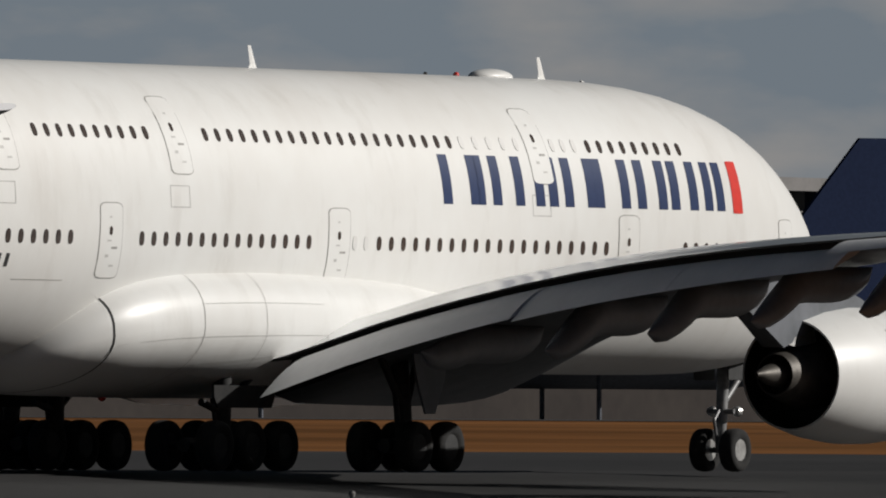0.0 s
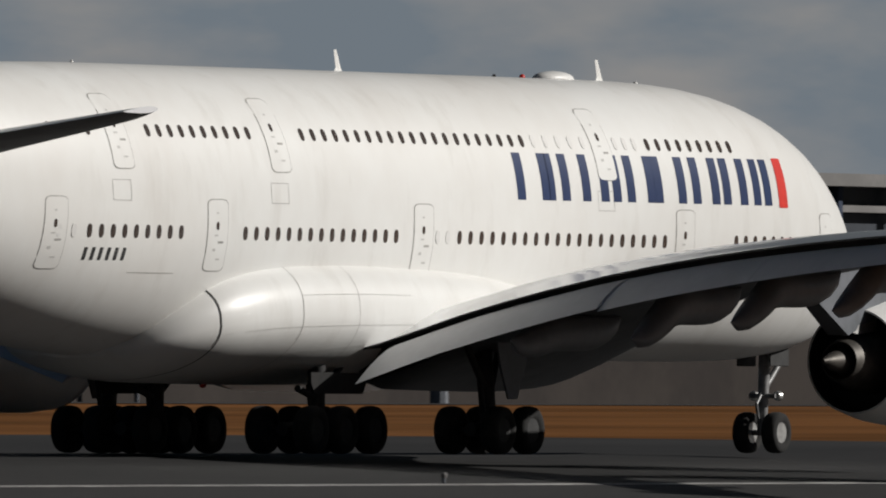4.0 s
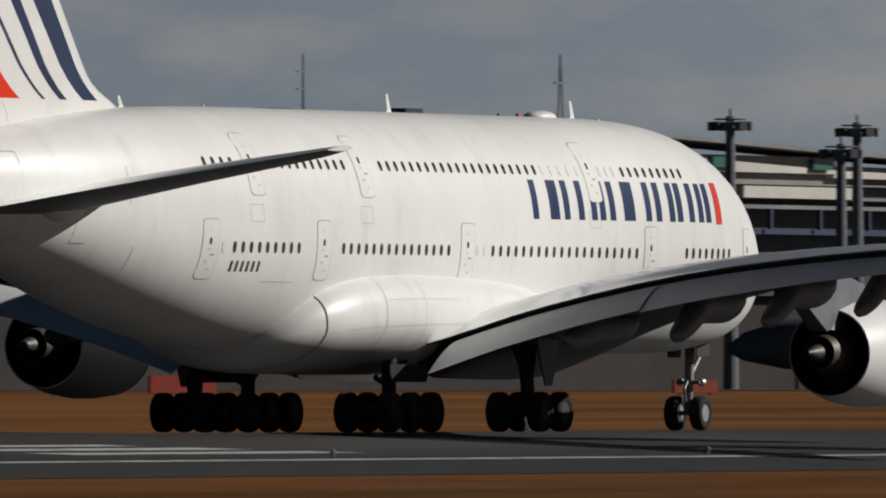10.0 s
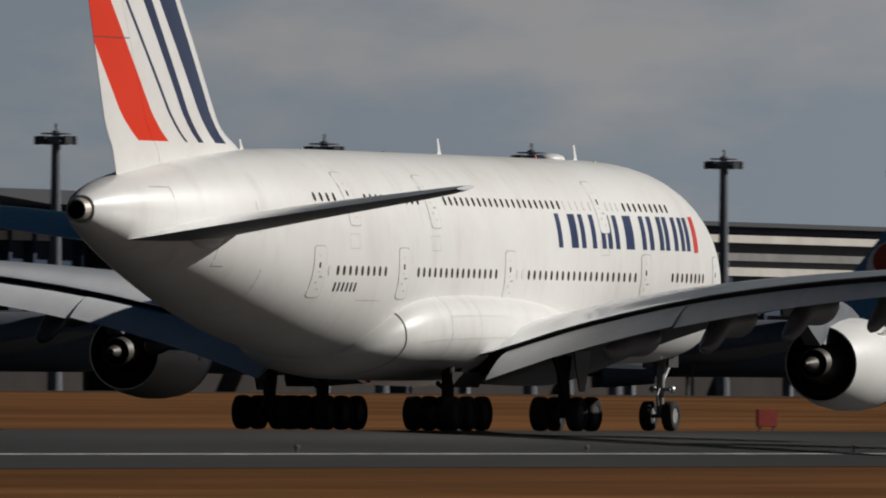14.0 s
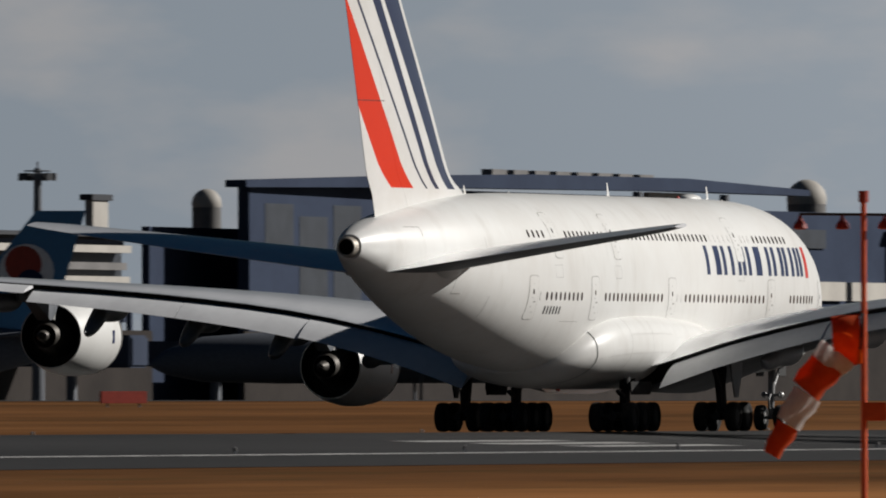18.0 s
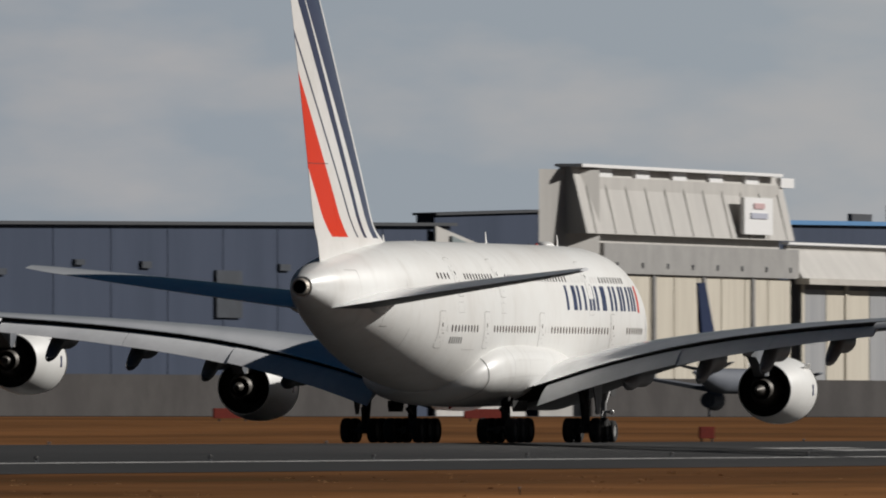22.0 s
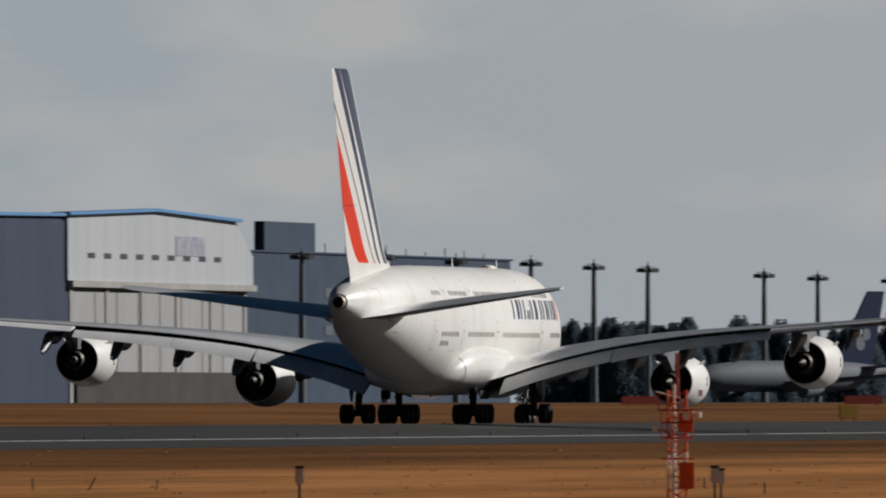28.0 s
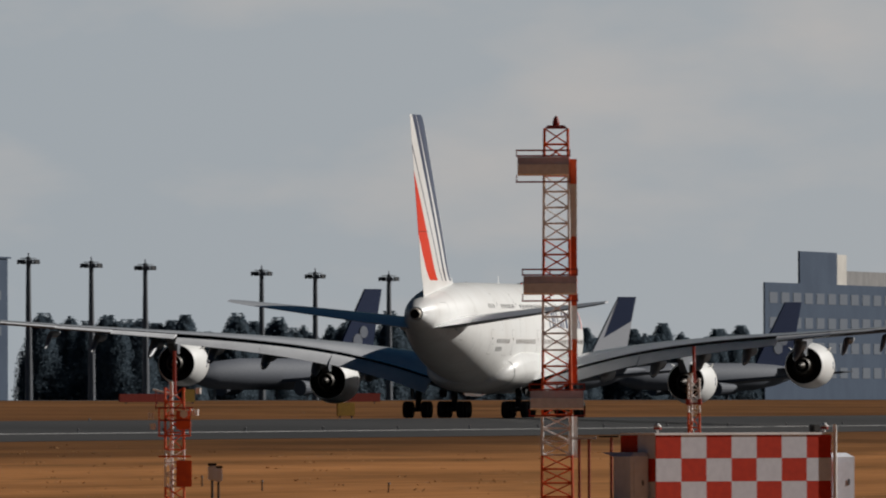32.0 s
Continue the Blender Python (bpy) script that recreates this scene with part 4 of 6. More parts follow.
CARGO = mat("blue-grey cargo cladding", (0.058, 0.078, 0.112), (0.048, 0.065, 0.096), 0.75, scale=0.1, fine=1)
# window colour pulled towards the walls', with the haze in it
HAZEGLASS = mat("window glass paled blue for haze", (0.075, 0.09, 0.115), (0.06, 0.074, 0.098), 0.6)
ORANGE = mat("orange warning paint", (0.72, 0.10, 0.012), (0.6, 0.075, 0.01), 0.55)
SIGNWHITE = mat("white warning paint", (0.82, 0.81, 0.80), (0.72, 0.71, 0.70), 0.55)
SIGNORANGE = mat("dull orange sign board", (0.36, 0.06, 0.014), (0.28, 0.045, 0.012), 0.6)
YELLOW = mat("yellow sign board", (0.46, 0.29, 0.03), (0.38, 0.24, 0.03), 0.5)
SIGNRED = mat("red sign board", (0.36, 0.035, 0.016), (0.28, 0.026, 0.012), 0.5)
# foliage lightened and blued to carry distance haze in its colour
TREEHAZE = mat("conifer foliage paled blue for haze", (0.10, 0.135, 0.168), (0.115, 0.15, 0.18), 1.0, scale=0.3, fine=2)
leaf = TREEHAZE.node_tree
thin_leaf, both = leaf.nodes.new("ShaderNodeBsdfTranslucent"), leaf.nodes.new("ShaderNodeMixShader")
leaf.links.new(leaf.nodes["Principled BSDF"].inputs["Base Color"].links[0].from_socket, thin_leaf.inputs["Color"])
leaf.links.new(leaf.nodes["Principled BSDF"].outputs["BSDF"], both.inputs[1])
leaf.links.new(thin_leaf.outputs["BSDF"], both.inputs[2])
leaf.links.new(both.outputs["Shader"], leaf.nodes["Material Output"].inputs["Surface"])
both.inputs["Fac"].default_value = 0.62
BARK = mat("dark bark", (0.06, 0.045, 0.035), (0.04, 0.03, 0.024), 0.9)
SKYBLUE = mat("light blue tail paint", (0.05, 0.22, 0.42), (0.045, 0.19, 0.37), 0.4)
DEEPBLUE = mat("deep blue tail paint", (0.010, 0.019, 0.055), (0.013, 0.024, 0.066), 0.8)
DEEPBLUE.node_tree.nodes["Principled BSDF"].inputs["Specular IOR Level"].default_value = 0.12
GREEN = mat("green tinted glazing", (0.02, 0.10, 0.08), (0.03, 0.13, 0.1), 0.3)


def block(name, parent, x0, x1, y0, y1, z0, z1, material, label="", bevel=0.0):
    return part(name, box(bmesh.new(), x0, x1, y0, y1, z0, z1, bevel), material, parent, label)


def thing(name, label, category, group="", loc=(0, 0, 0), rz=0.0):
    ob = tagged(new(name), label, category, group)
    ob.matrix_basis = pose(*loc, 0, 0, rz)
    return ob


BASE = 2.1
# long terminal with stacked pale bands and dark glazing
term = thing("terminal_building", "long airport terminal with stacked cream bands and dark glazing", "building")
roof = loft([[(x, y, z), (x, 756, z), (x, 756, z - 0.4), (x, y, z - 0.4)] for x, y, z in ((1496, 748, 27.6), (1596, 747, 29.3), (1688, 747, 29.3), (1708, 747, 28.5), (1770, 747, 26.9), (1819, 748, 25.9))])
part("roof", roof, CONCRETE, term, "grey curved roof")
block("attic", term, 1531, 1713, 751, 755.5, 26.3, 28.1, DARKGLASS)
block("wall", term, 1498, 1816, 752, 755.5, BASE - 0.5, 25.5, DARKGLASS)
# east part: pale bands and strips between dark glazing
for x0, x1, z0, z1, y, m in ((1665, 1713, 27.75, 28.05, 749.2, CREAM), (1666, 1726, 26.4, 27.7, 750.6, SLATE), (1673, 1688, 26.55, 27.2, 749.6, CREAM), (1703, 1721, 26.5, 27.15, 749.6, CREAM), 
                             (1596, 1770, 24.6, 26.3, 749.3, CREAM), (1770, 1816, 24.2, 25.4, 749.4, CREAM), (1596, 1814, 23.4, 24.6, 750.4, CONCRETE), (1698, 1721, 22.3, 23.5, 748.8, CREAM), (1745, 1774, 22.0, 23.2, 748.8, CREAM), (1634, 1698, 22.9, 23.3, 748.9, CREAM),
                             (1634, 1814, 21.9, 22.2, 749.2, CONCRETE), (1596, 1814, 20.9, 21.3, 749.0, CONCRETE), (1596, 1814, 18.3, 18.8, 749.2, SLATE), (1500, 1814, 12.0, 13.4, 749.2, SLATE), (1500, 1814, 7.5, 8.6, 749.2, SLATE),
                             (1500, 1665, 26.4, 28.6, 750.6, SLATE), (1639, 1665, 27.2, 28.6, 749.2, CREAM), (1639, 1664, 25.9, 26.9, 749.0, CREAM), (1500, 1639, 21.0, 21.6, 749.4, SLATE), (1500, 1639, 17.0, 17.8, 749.4, SLATE)):
    block("facade_band", term, x0, x1, y, 752.5, z0, z1, m)
for i in range(24):
    x = 1506 + 12.9 * i
    block("column", term, x, x + 0.5, 748.4, 748.8, 20.0 if i < 10 else 18.8, 26.4 if i < 6 else 20.9, SLATE)
for i in range(4):
    block("green_window", term, 1711 + 26 * i, 1716 + 26 * i, 748.7, 749.2, 25.0, 26.1, GREEN)
for x, x1, z1, m in ((1633, 1637, 29.6, SLATE), (1637, 1640, 29.4, CONCRETE), (1664, 1668, 30.0, SLATE), (1668, 1673, 29.8, CONCRETE), (1673, 1679, 29.2, SLATE), (1694, 1701, 29.0, CONCRETE)):
    block("roof_plant", term, x, x1, 750, 752, 28.0, z1, m)
south = thing("terminal_building", "dark glazed terminal wing with a pale flat roof edge", "building")
block("wall", south, 1314, 1494, 752, 758, BASE - 0.5, 21.5, DARKGLASS)
block("roof", south, 1312, 1496, 748, 758, 21.5, 22.6, CONCRETE)
for z0, z1 in ((19.3, 19.9), (15.0, 16.0), (10, 11)):
    block("facade_band", south, 1316, 1491, 750.5, 752.5, z0, z1, CONCRETE)
for i in range(14):
    block("column", south, 1317.8 + 12.5 * i, 1318.6 + 12.5 * i, 750, 751, BASE, 21.5, SLATE)
canopy = thing("pier_building", "dark low building under a slanting flat roof", "building")
block("wall", canopy, 1850, 1874, 757, 762, BASE - 0.5, 22.4, HALLNAVY)
part("roof", loft([[(1821, 748, 23.9), (1821, 758, 23.9), (1821, 758, 23.6), (1821, 748, 23.6)], [(1843, 748, 23.9), (1843, 758, 23.9), (1843, 758, 22.4), (1843, 748, 22.4)], [(1905, 748, 23.6), (1905, 758, 23.6), (1905, 758, 22.0), (1905, 748, 22.0)]]), ROOFDARK, canopy)
for i in range(4):
    block("column", canopy, 1852 + 7 * i, 1852.8 + 7 * i, 756, 757, BASE, 22.0, HALLNAVY)
block("low_wall", canopy, 1815, 1849, 757, 760, BASE - 0.5, 18.0, HALLNAVY)
block("facade_band", canopy, 1815, 1866, 756.2, 757, 18.6, 19.6, CREAM)
pier = thing("pier_building", "long low boarding pier with a cream upper band", "building")
block("wall", pier, 1876, 2160, 752, 757, BASE - 0.5, 22.4, DARKGLASS)
block("roof", pier, 1874, 2162, 749, 757, 22.4, 22.9, ROOFDARK)
for z0, z1, y, m in ((20.5, 21.4, 750, CREAM), (21.4, 22.0, 751, SLATE), (18.4, 19.3, 750.6, CONCRETE), (16.6, 17.6, 750.2, CREAM), (12, 14, 750.5, SLATE)):
    block("facade_band", pier, 1878, 2158, y, 752.5, z0, z1, m)
for i in range(24):
    block("column", pier, 1880 + 12 * i, 1880.7 + 12 * i, 749.4, 750, BASE, 16.4, SLATE)
for i in range(5):
    b = thing("boarding_bridge", "grey boarding bridge standing out from the pier", "boarding bridge", "bridges along the pier")
    x = 1900 + 52 * i
    block("tunnel", b, x, x + 3, 720, 749, 6.5, 9.5, SLATE, "", 0.2)
    block("cab", b, x - 1.5, x + 4.5, 714, 720, 6.2, 10.0, SLATE, "", 0.3)
    block("support", b, x + 1, x + 2, 722, 723, BASE, 6.5, MASTGREY)
tower = thing("control_tower", "slim distant control tower with a wide cab", "tower")
block("shaft", tower, 2047, 2052, 800, 806, BASE, 24.6, MASTGREY)
block("gallery", tower, 2042, 2057, 797, 809, 24.3, 25.0, MASTGREY)
block("cab", tower, 2044, 2055, 799, 808, 25.6, 26.6, DARKGLASS)
block("roof", tower, 2041, 2058, 797, 810, 27.4, 27.8, ROOFDARK)
part("aerial", tube(bmesh.new(), (2050, 803, 24.5), (2050, 803, 30.5), 0.8, 0.3), MASTGREY, tower)

# low brown-grey walls added where exhaust haze blurs the building feet
HAZEWALL = mat("brown-grey wall standing for exhaust haze", (0.045, 0.038, 0.034), (0.033, 0.028, 0.026), 0.8, scale=0.1, fine=1)
for b, x0, x1, y in ((south, 1150, 1496, 746.5), (term, 1498, 1815, 746), (canopy, 1815.5, 1873, 755.2), (pier, 1876.5, 2160, 748)):
    block("ground_floor", b, x0, x1, y, y + 0.8, BASE - 0.5, 11.0, HAZEWALL)

# hall with a thin overhanging roof
hall = thing("terminal_building", "dark glazed hall under a thin overhanging roof", "building")
block("wall", hall, 2194, 2366, 747, 748.5, BASE - 0.5, 29.4, HALLNAVY)
part("roof", loft([[(2190, 746, 29.8), (2190, 748.8, 29.8), (2190, 748.8, 28.9), (2190, 746, 28.9)], [(2262, 744, 31.2), (2262, 748.8, 31.2), (2262, 748.8, 29.6), (2262, 744, 29.6)], [(2300, 744, 31.7), (2300, 748.8, 31.7), (2300, 748.8, 29.8), (2300, 744, 29.8)], [(2366, 744, 31.9), (2366, 748.8, 31.9), (2366, 748.8, 30.2), (2366, 744, 30.2)], [(2428, 746, 31.0), (2428, 748.8, 31.0), (2428, 748.8, 30.2), (2428, 746, 30.2)]]), HALLNAVY, hall, "thin dark curved roof")
for i in range(12):
    block("window", hall, 2200 + 13.4 * i, 2211 + 13.4 * i, 746.93, 747.1, 8.0 if i % 3 else 20.0, 25.5 if i % 2 else 27.0, DARKGLASS)
for i in range(8):
    block("rooflight", hall, 2290 + 9 * i, 2296 + 9 * i, 746.5, 748, 31.2, 32.3, CONCRETE)
block("panel", hall, 2356, 2376, 746.2, 747, 26.6, 30.0, CREAM)
block("bay", hall, 2262, 2280, 746.4, 747, 20.0, 27.8, SLATE)
block("wing", hall, 2182, 2230, 756, 757, BASE - 0.5, 24.0, HALLNAVY)
for x in (2385, 2405, 2424):
    part("strut", tube(bmesh.new(), (x, 757, 24.0), (x, 757, 30.4), 0.7), MASTGREY, hall)
block("annex", hall, 2366, 2560, 757, 763, BASE - 0.5, 28.4, HALLNAVY)
block("ground_floor", hall, 2188, 2505, 745.6, 746.0, BASE - 0.5, 11.0, HAZEWALL)
block("annex_window", hall, 2380, 2470, 756.6, 757.1, 23.4, 26.0, DARKGLASS)
block("annex_panel", hall, 2378, 2390, 756.2, 757, 23.5, 26.0, CREAM)
for i in range(4):
    block("annex_band", hall, 2391 + 30 * i, 2418 + 30 * i, 756.2, 757, 16.2, 18.8, CREAM)
for x, yy, r, top in ((2338, 802, 2.0, 30.6), (2576, 792, 2.9, 34.4)):
    d = thing("radar_dome", "white weathered radar dome on a squat drum", "radome", "radar domes")
    bm = bmesh.new()
    bmesh.ops.create_uvsphere(bm, u_segments=24, v_segments=14, radius=r, matrix=Matrix.Translation((x, yy, top - r)))
    part("dome", bm, CREAM, d, smooth=True)
    part("drum", tube(bmesh.new(), (x, yy, BASE), (x, yy, top - r), r * 0.97, n=24), CONCRETE, d, smooth=False)
wt = thing("water_tower", "plain pale square tower", "tower")
block("shaft", wt, 2291, 2297, 801.5, 802.6, BASE, 28.6, CREAM)
block("cap", wt, 2290, 2298, 801.2, 803, 28.6, 29.4, ROOFDARK)

# blue-grey hangar with a sloping pale gable
hangar = thing("hangar", "long windowless blue-grey aircraft hangar", "hangar")
part("wall", loft([[(2505, 749.2, BASE - 0.5), (2505, 750.6, BASE - 0.5), (2505, 750.6, 29.3), (2505, 749.2, 29.3)], [(2790, 749.2, BASE - 0.5), (2790, 750.6, BASE - 0.5), (2790, 750.6, 31.9), (2790, 749.2, 31.9)]]), SLATE, hangar)
part("roof", loft([[(2503, 748.3, 29.3), (2503, 751, 29.3), (2503, 751, 29.8), (2503, 748.3, 29.8)], [(2791, 748.3, 31.9), (2791, 751, 31.9), (2791, 751, 32.4), (2791, 748.3, 32.4)]]), ROOFDARK, hangar)
for x, z0, z1, w in ((2655, 17.0, 24.0, 14), (2538, 22.5, 23.4, 7), (2580, 24.2, 25.0, 5), (2615, 24.0, 25.0, 5), (2690, 24.2, 25.2, 6), (2720, 24.4, 25.4, 6)):
    block("window", hangar, x, x + w, 748.7, 749.3, z0, z1, DARKGLASS)
for i in range(9):
    block("cladding_rib", hangar, 2510 + 30 * i, 2510.4 + 30 * i, 749.1, 749.3, BASE, 29.2 + 0.27 * i, SLATE)
gable = thing("hangar", "pale sloping-topped hangar annexe with a large slanted window", "hangar")
part("wall", loft([[(2777, 748, BASE - 0.5), (2777, 748.35, BASE - 0.5), (2777, 748.35, 31.8), (2777, 748, 31.8)], [(2831, 748, BASE - 0.5), (2831, 748.35, BASE - 0.5), (2831, 748.35, 26.5), (2831, 748, 26.5)]]), BEIGE, gable)
part("window", loft([[(2785, 747.5, 26.6), (2785, 748.4, 26.6), (2785, 748.4, 30.3), (2785, 747.5, 30.3)], [(2827, 747.5, 22.6), (2827, 748.4, 22.6), (2827, 748.4, 26.0), (2827, 747.5, 26.0)]]), mat("pale green-grey glazing", (0.24, 0.28, 0.28), (0.2, 0.235, 0.24), 0.4), gable)
part("upper_block", loft([[(2880, 776, 1.6), (2880, 779, 1.6), (2880, 779, 34.6), (2880, 776, 34.6)], [(2950, 776, 1.6), (2950, 779, 1.6), (2950, 779, 35.9), (2950, 776, 35.9)]]), SLATE, gable)
part("upper_roof", loft([[(2879, 775.4, 34.6), (2879, 779.4, 34.6), (2879, 779.4, 35.0), (2879, 775.4, 35.0)], [(2950, 775.4, 35.9), (2950, 779.4, 35.9), (2950, 779.4, 36.3), (2950, 775.4, 36.3)]]), ROOFDARK, gable)

# tall pale hangar with its door beam
tall = thing("hangar", "tall beige hangar with an overhanging upper front", "hangar")
part("side_wall", loft([[(2846.9, 750.0, z), (2863.5, 744.4, z), (2868.0, 746.0, z), (2868.0, 752.4, z), (2862.0, 753.4, z)] for z in (BASE - 0.5, 41.5)]), BEIGE, tall)
block("wall", tall, 2859.7, 2986.2, 745.7, 750.5, BASE - 0.5, 40.5, BEIGE)
part("upper_front", loft([[(2854, 744, 31.4), (2854, 748.6, 31.4), (2854, 748.6, 41.9), (2854, 746.5, 41.9)], [(2990, 744, 31.4), (2990, 748.6, 31.4), (2990, 748.6, 41.9), (2990, 746.5, 41.9)]]), BEIGE, tall)
block("coping", tall, 2853, 2984, 744.5, 749, 41.9, 42.4, SIGNWHITE)
for i in range(6):
    x = 2867.4 + 24 * i
    block("bracket", tall, x, x + 9, 745.7, 746.4, 40.2, 41.8, SIGNWHITE)
for i in range(11):
    x = 2859.7 + 12.5 * i
    part("cladding_rib", loft([[(q, 743.9, 31.5), (q, 744.3, 31.5), (q, 746.2, 39.8), (q, 745.8, 39.8)] for q in (x, x + 0.4)]), RIBGREY, tall)
block("sign", tall, 2952, 2971, 743.0, 743.7, 32.2, 38.2, SIGNWHITE, "white sign board")
SIGNPINK = mat("faded pink sign print", (0.55, 0.36, 0.36), (0.5, 0.33, 0.33), 0.7)
SIGNGREY = mat("faded grey sign print", (0.42, 0.43, 0.5), (0.38, 0.39, 0.46), 0.7)
block("sign_mark", tall, 2958, 2965, 742.8, 743.0, 36.4, 37.3, SIGNPINK)
block("sign_mark", tall, 2956, 2967, 742.8, 743.0, 34.8, 35.7, SIGNGREY)
block("door_beam", tall, 2867.4, 2995.8, 744.7, 745.7, 25.2, 30.0, BEAMGREY)
for i in range(8):
    block("door", tall, 2868 + 15.6 * i, 2883 + 15.6 * i, 745.3, 745.7, BASE - 0.4, 25.0, DOORS)
    block("beam_lamp", tall, 2875.1 + 16.3 * i, 2876 + 16.3 * i, 744.55, 744.7, 26.2, 27.0, ROOFDARK)
for i in range(5):
    block("door_post", tall, 2867.4 + 32.6 * i, 2869.3 + 32.6 * i, 745.0, 745.3, BASE - 0.4, 25.2, CONCRETE)
low = thing("hangar", "low hangar front with a beige boxed canopy over shaded doors", "hangar")
part("canopy", loft([[(2996, 744, 25.2), (2996, 747, 25.2), (2996, 747, 30.8), (2996, 747.5, 30.8)], [(3158, 744, 25.4), (3158, 747, 25.4), (3158, 747, 30.9), (3158, 747.5, 30.9)]]), BEIGE, low)
block("coping", low, 2994, 3152, 746, 747.4, 30.9, 31.3, SIGNWHITE)
block("soffit", low, 2994, 3162, 742.5, 745, 24.3, 25.3, CREAM)
for x in (3066, 3146):
    part("canopy_fin", loft([[(x, 742, 25.4), (x, 748, 25.4), (x, 748, 30.4), (x, 746, 30.4)], [(x + 7, 742, 25.4), (x + 7, 748, 25.4), (x + 7, 748, 30.4), (x + 7, 746, 30.4)]]), BEIGE, low)
block("wall", low, 2998, 3154, 745.5, 747, BASE - 0.5, 25.2, CONCRETE)
for i in range(10):
    block("door", low, 3001 + 15.2 * i, 3015.6 + 15.2 * i, 745.1, 745.5, BASE - 0.4, 23.5, DOORS if i % 3 else PALEDOOR)
for i in range(6):
    block("door_post", low, 2998 + 30.6 * i, 3000 + 30.6 * i, 744.8, 745.1, BASE - 0.4, 25, DOORS)

# big hangar with a light blue roof edge
big = thing("hangar", "big blue-grey hangar with a pale front and light blue roof edge", "hangar")
part("side_wall", loft([[(3097, 788.6, BASE - 0.5), (3097, 790, BASE - 0.5), (3097, 790, 35.6), (3097, 788.6, 35.6)], [(3455, 788.6, BASE - 0.5), (3455, 790, BASE - 0.5), (3455, 790, 38.0), (3455, 788.6, 38.0)]]), SLATE, big)
part("roof", loft([[(3095, 787.7, 35.6), (3095, 790.4, 35.6), (3095, 790.4, 36.4), (3095, 787.7, 36.4)], [(3449, 787.7, 38.0), (3449, 790.4, 38.0), (3449, 790.4, 38.6), (3449, 787.7, 38.6)]]), ROOFBLUE, big)
part("front", loft([[(3451, 788, 25.8), (3451, 790.2, 25.8), (3451, 790.2, 38.2), (3451, 788, 38.2)], [(3526, 788, 25.8), (3526, 790.2, 25.8), (3526, 790.2, 39.6), (3526, 788, 39.6)], [(3600, 788, 25.8), (3600, 790.2, 25.8), (3600, 790.2, 38.2), (3600, 788, 38.2)], [(3616, 788, 25.8), (3616, 790.2, 25.8), (3616, 790.2, 31.5), (3616, 788, 31.5)]]), PALEFRONT, big)
part("front_roof", loft([[(3449, 787, 38.2), (3449, 790.6, 38.2), (3449, 790.6, 38.8), (3449, 787, 38.8)], [(3526, 787, 39.6), (3526, 790.6, 39.6), (3526, 790.6, 40.2), (3526, 787, 40.2)], [(3602, 787, 38.2), (3602, 790.6, 38.2), (3602, 790.6, 38.8), (3602, 787, 38.8)]]), ROOFBLUE, big, "light blue roof edge")
for i in range(9):
    block("window", big, 3468 + 14 * i, 3474 + 14 * i, 787.9, 788.1, 30.2, 31.2, DARKGLASS)
block("emblem", big, 3545, 3571, 787.85, 788.1, 31.2, 35.0, mat("faded blue emblem", (0.19, 0.2, 0.3), (0.34, 0.33, 0.34), 0.6, scale=0.5, fine=2))
block("door_beam", big, 3452, 3616, 787.2, 788.6, 24.6, 25.8, BEAMGREY)
block("wall", big, 3454, 3612, 789.0, 790.2, BASE - 0.5, 25.7, CONCRETE)
for i in range(8):
    block("door", big, 3458 + 19 * i, 3476.2 + 19 * i, 788.6, 789.0, BASE - 0.4, 23.8, PALEDOOR)
for i in range(6):
    block("door_post", big, 3454 + 31 * i, 3456.5 + 31 * i, 788.3, 788.6, BASE - 0.4, 24.6, BEAMGREY)
block("roof_plant", big, 3212, 3227, 788.8, 789.6, 36.6, 38.5, ROOFDARK)
block("roof_plant", big, 3241, 3249, 788.8, 789.6, 36.6, 40.2, CONCRETE)
cargo = thing("cargo_building", "dark slate cargo building with a taller core", "building")
block("core", cargo, 3829, 3880, 832, 834.2, BASE - 0.5, 40.8, CARGO)
block("wall", cargo, 3796, 4078, 830, 832.4, BASE - 0.5, 34.2, CARGO)
block("roof", cargo, 3794, 4080, 829.6, 833, 34.2, 34.6, CARGO)
for i in range(15):
    block("window", cargo, 3880 + 13 * i, 3888 + 13 * i, 829.85, 830.05, 25, 27, HAZEGLASS)
    block("window", cargo, 3880 + 13 * i, 3888 + 13 * i, 829.85, 830.05, 17, 19, HAZEGLASS)
for i in range(9):
    part("roof_aerial", tube(bmesh.new(), (3890 + 21 * i, 832, 34.5), (3890 + 21 * i, 832, 36.6 - 0.5 * (i % 3)), 0.12), MASTGREY, cargo)
office = thing("office_building", "pale stepped office block with rows of windows", "building")
block("wall", office, 4035, 4300, 652, 652.35, 1.5, 28.0, CARGO)
block("core", office, 4086, 4139, 652.36, 652.8, 28.0, 35.2, CARGO)
block("core_end", office, 4139, 4153, 652.4, 653.8, 28.0, 34.8, CREAM)
block("upper_floor", office, 4153, 4310, 652.6, 654.0, 28.0, 31.2, CONCRETE)
for k in range(4):
    for i in range(16):
        block("window", office, 4041 + 16.5 * i, 4052 + 16.5 * i, 651.9, 652.05, 7 + 5.5 * k, 9.4 + 5.5 * k, HAZEGLASS)

# added strips in the heat haze's grey-brown, over the hangar door feet
HAZEBASE = mat("grey-brown haze strip before hangar doors", (0.075, 0.069, 0.066), (0.058, 0.053, 0.051), 0.8, scale=0.1, fine=1)
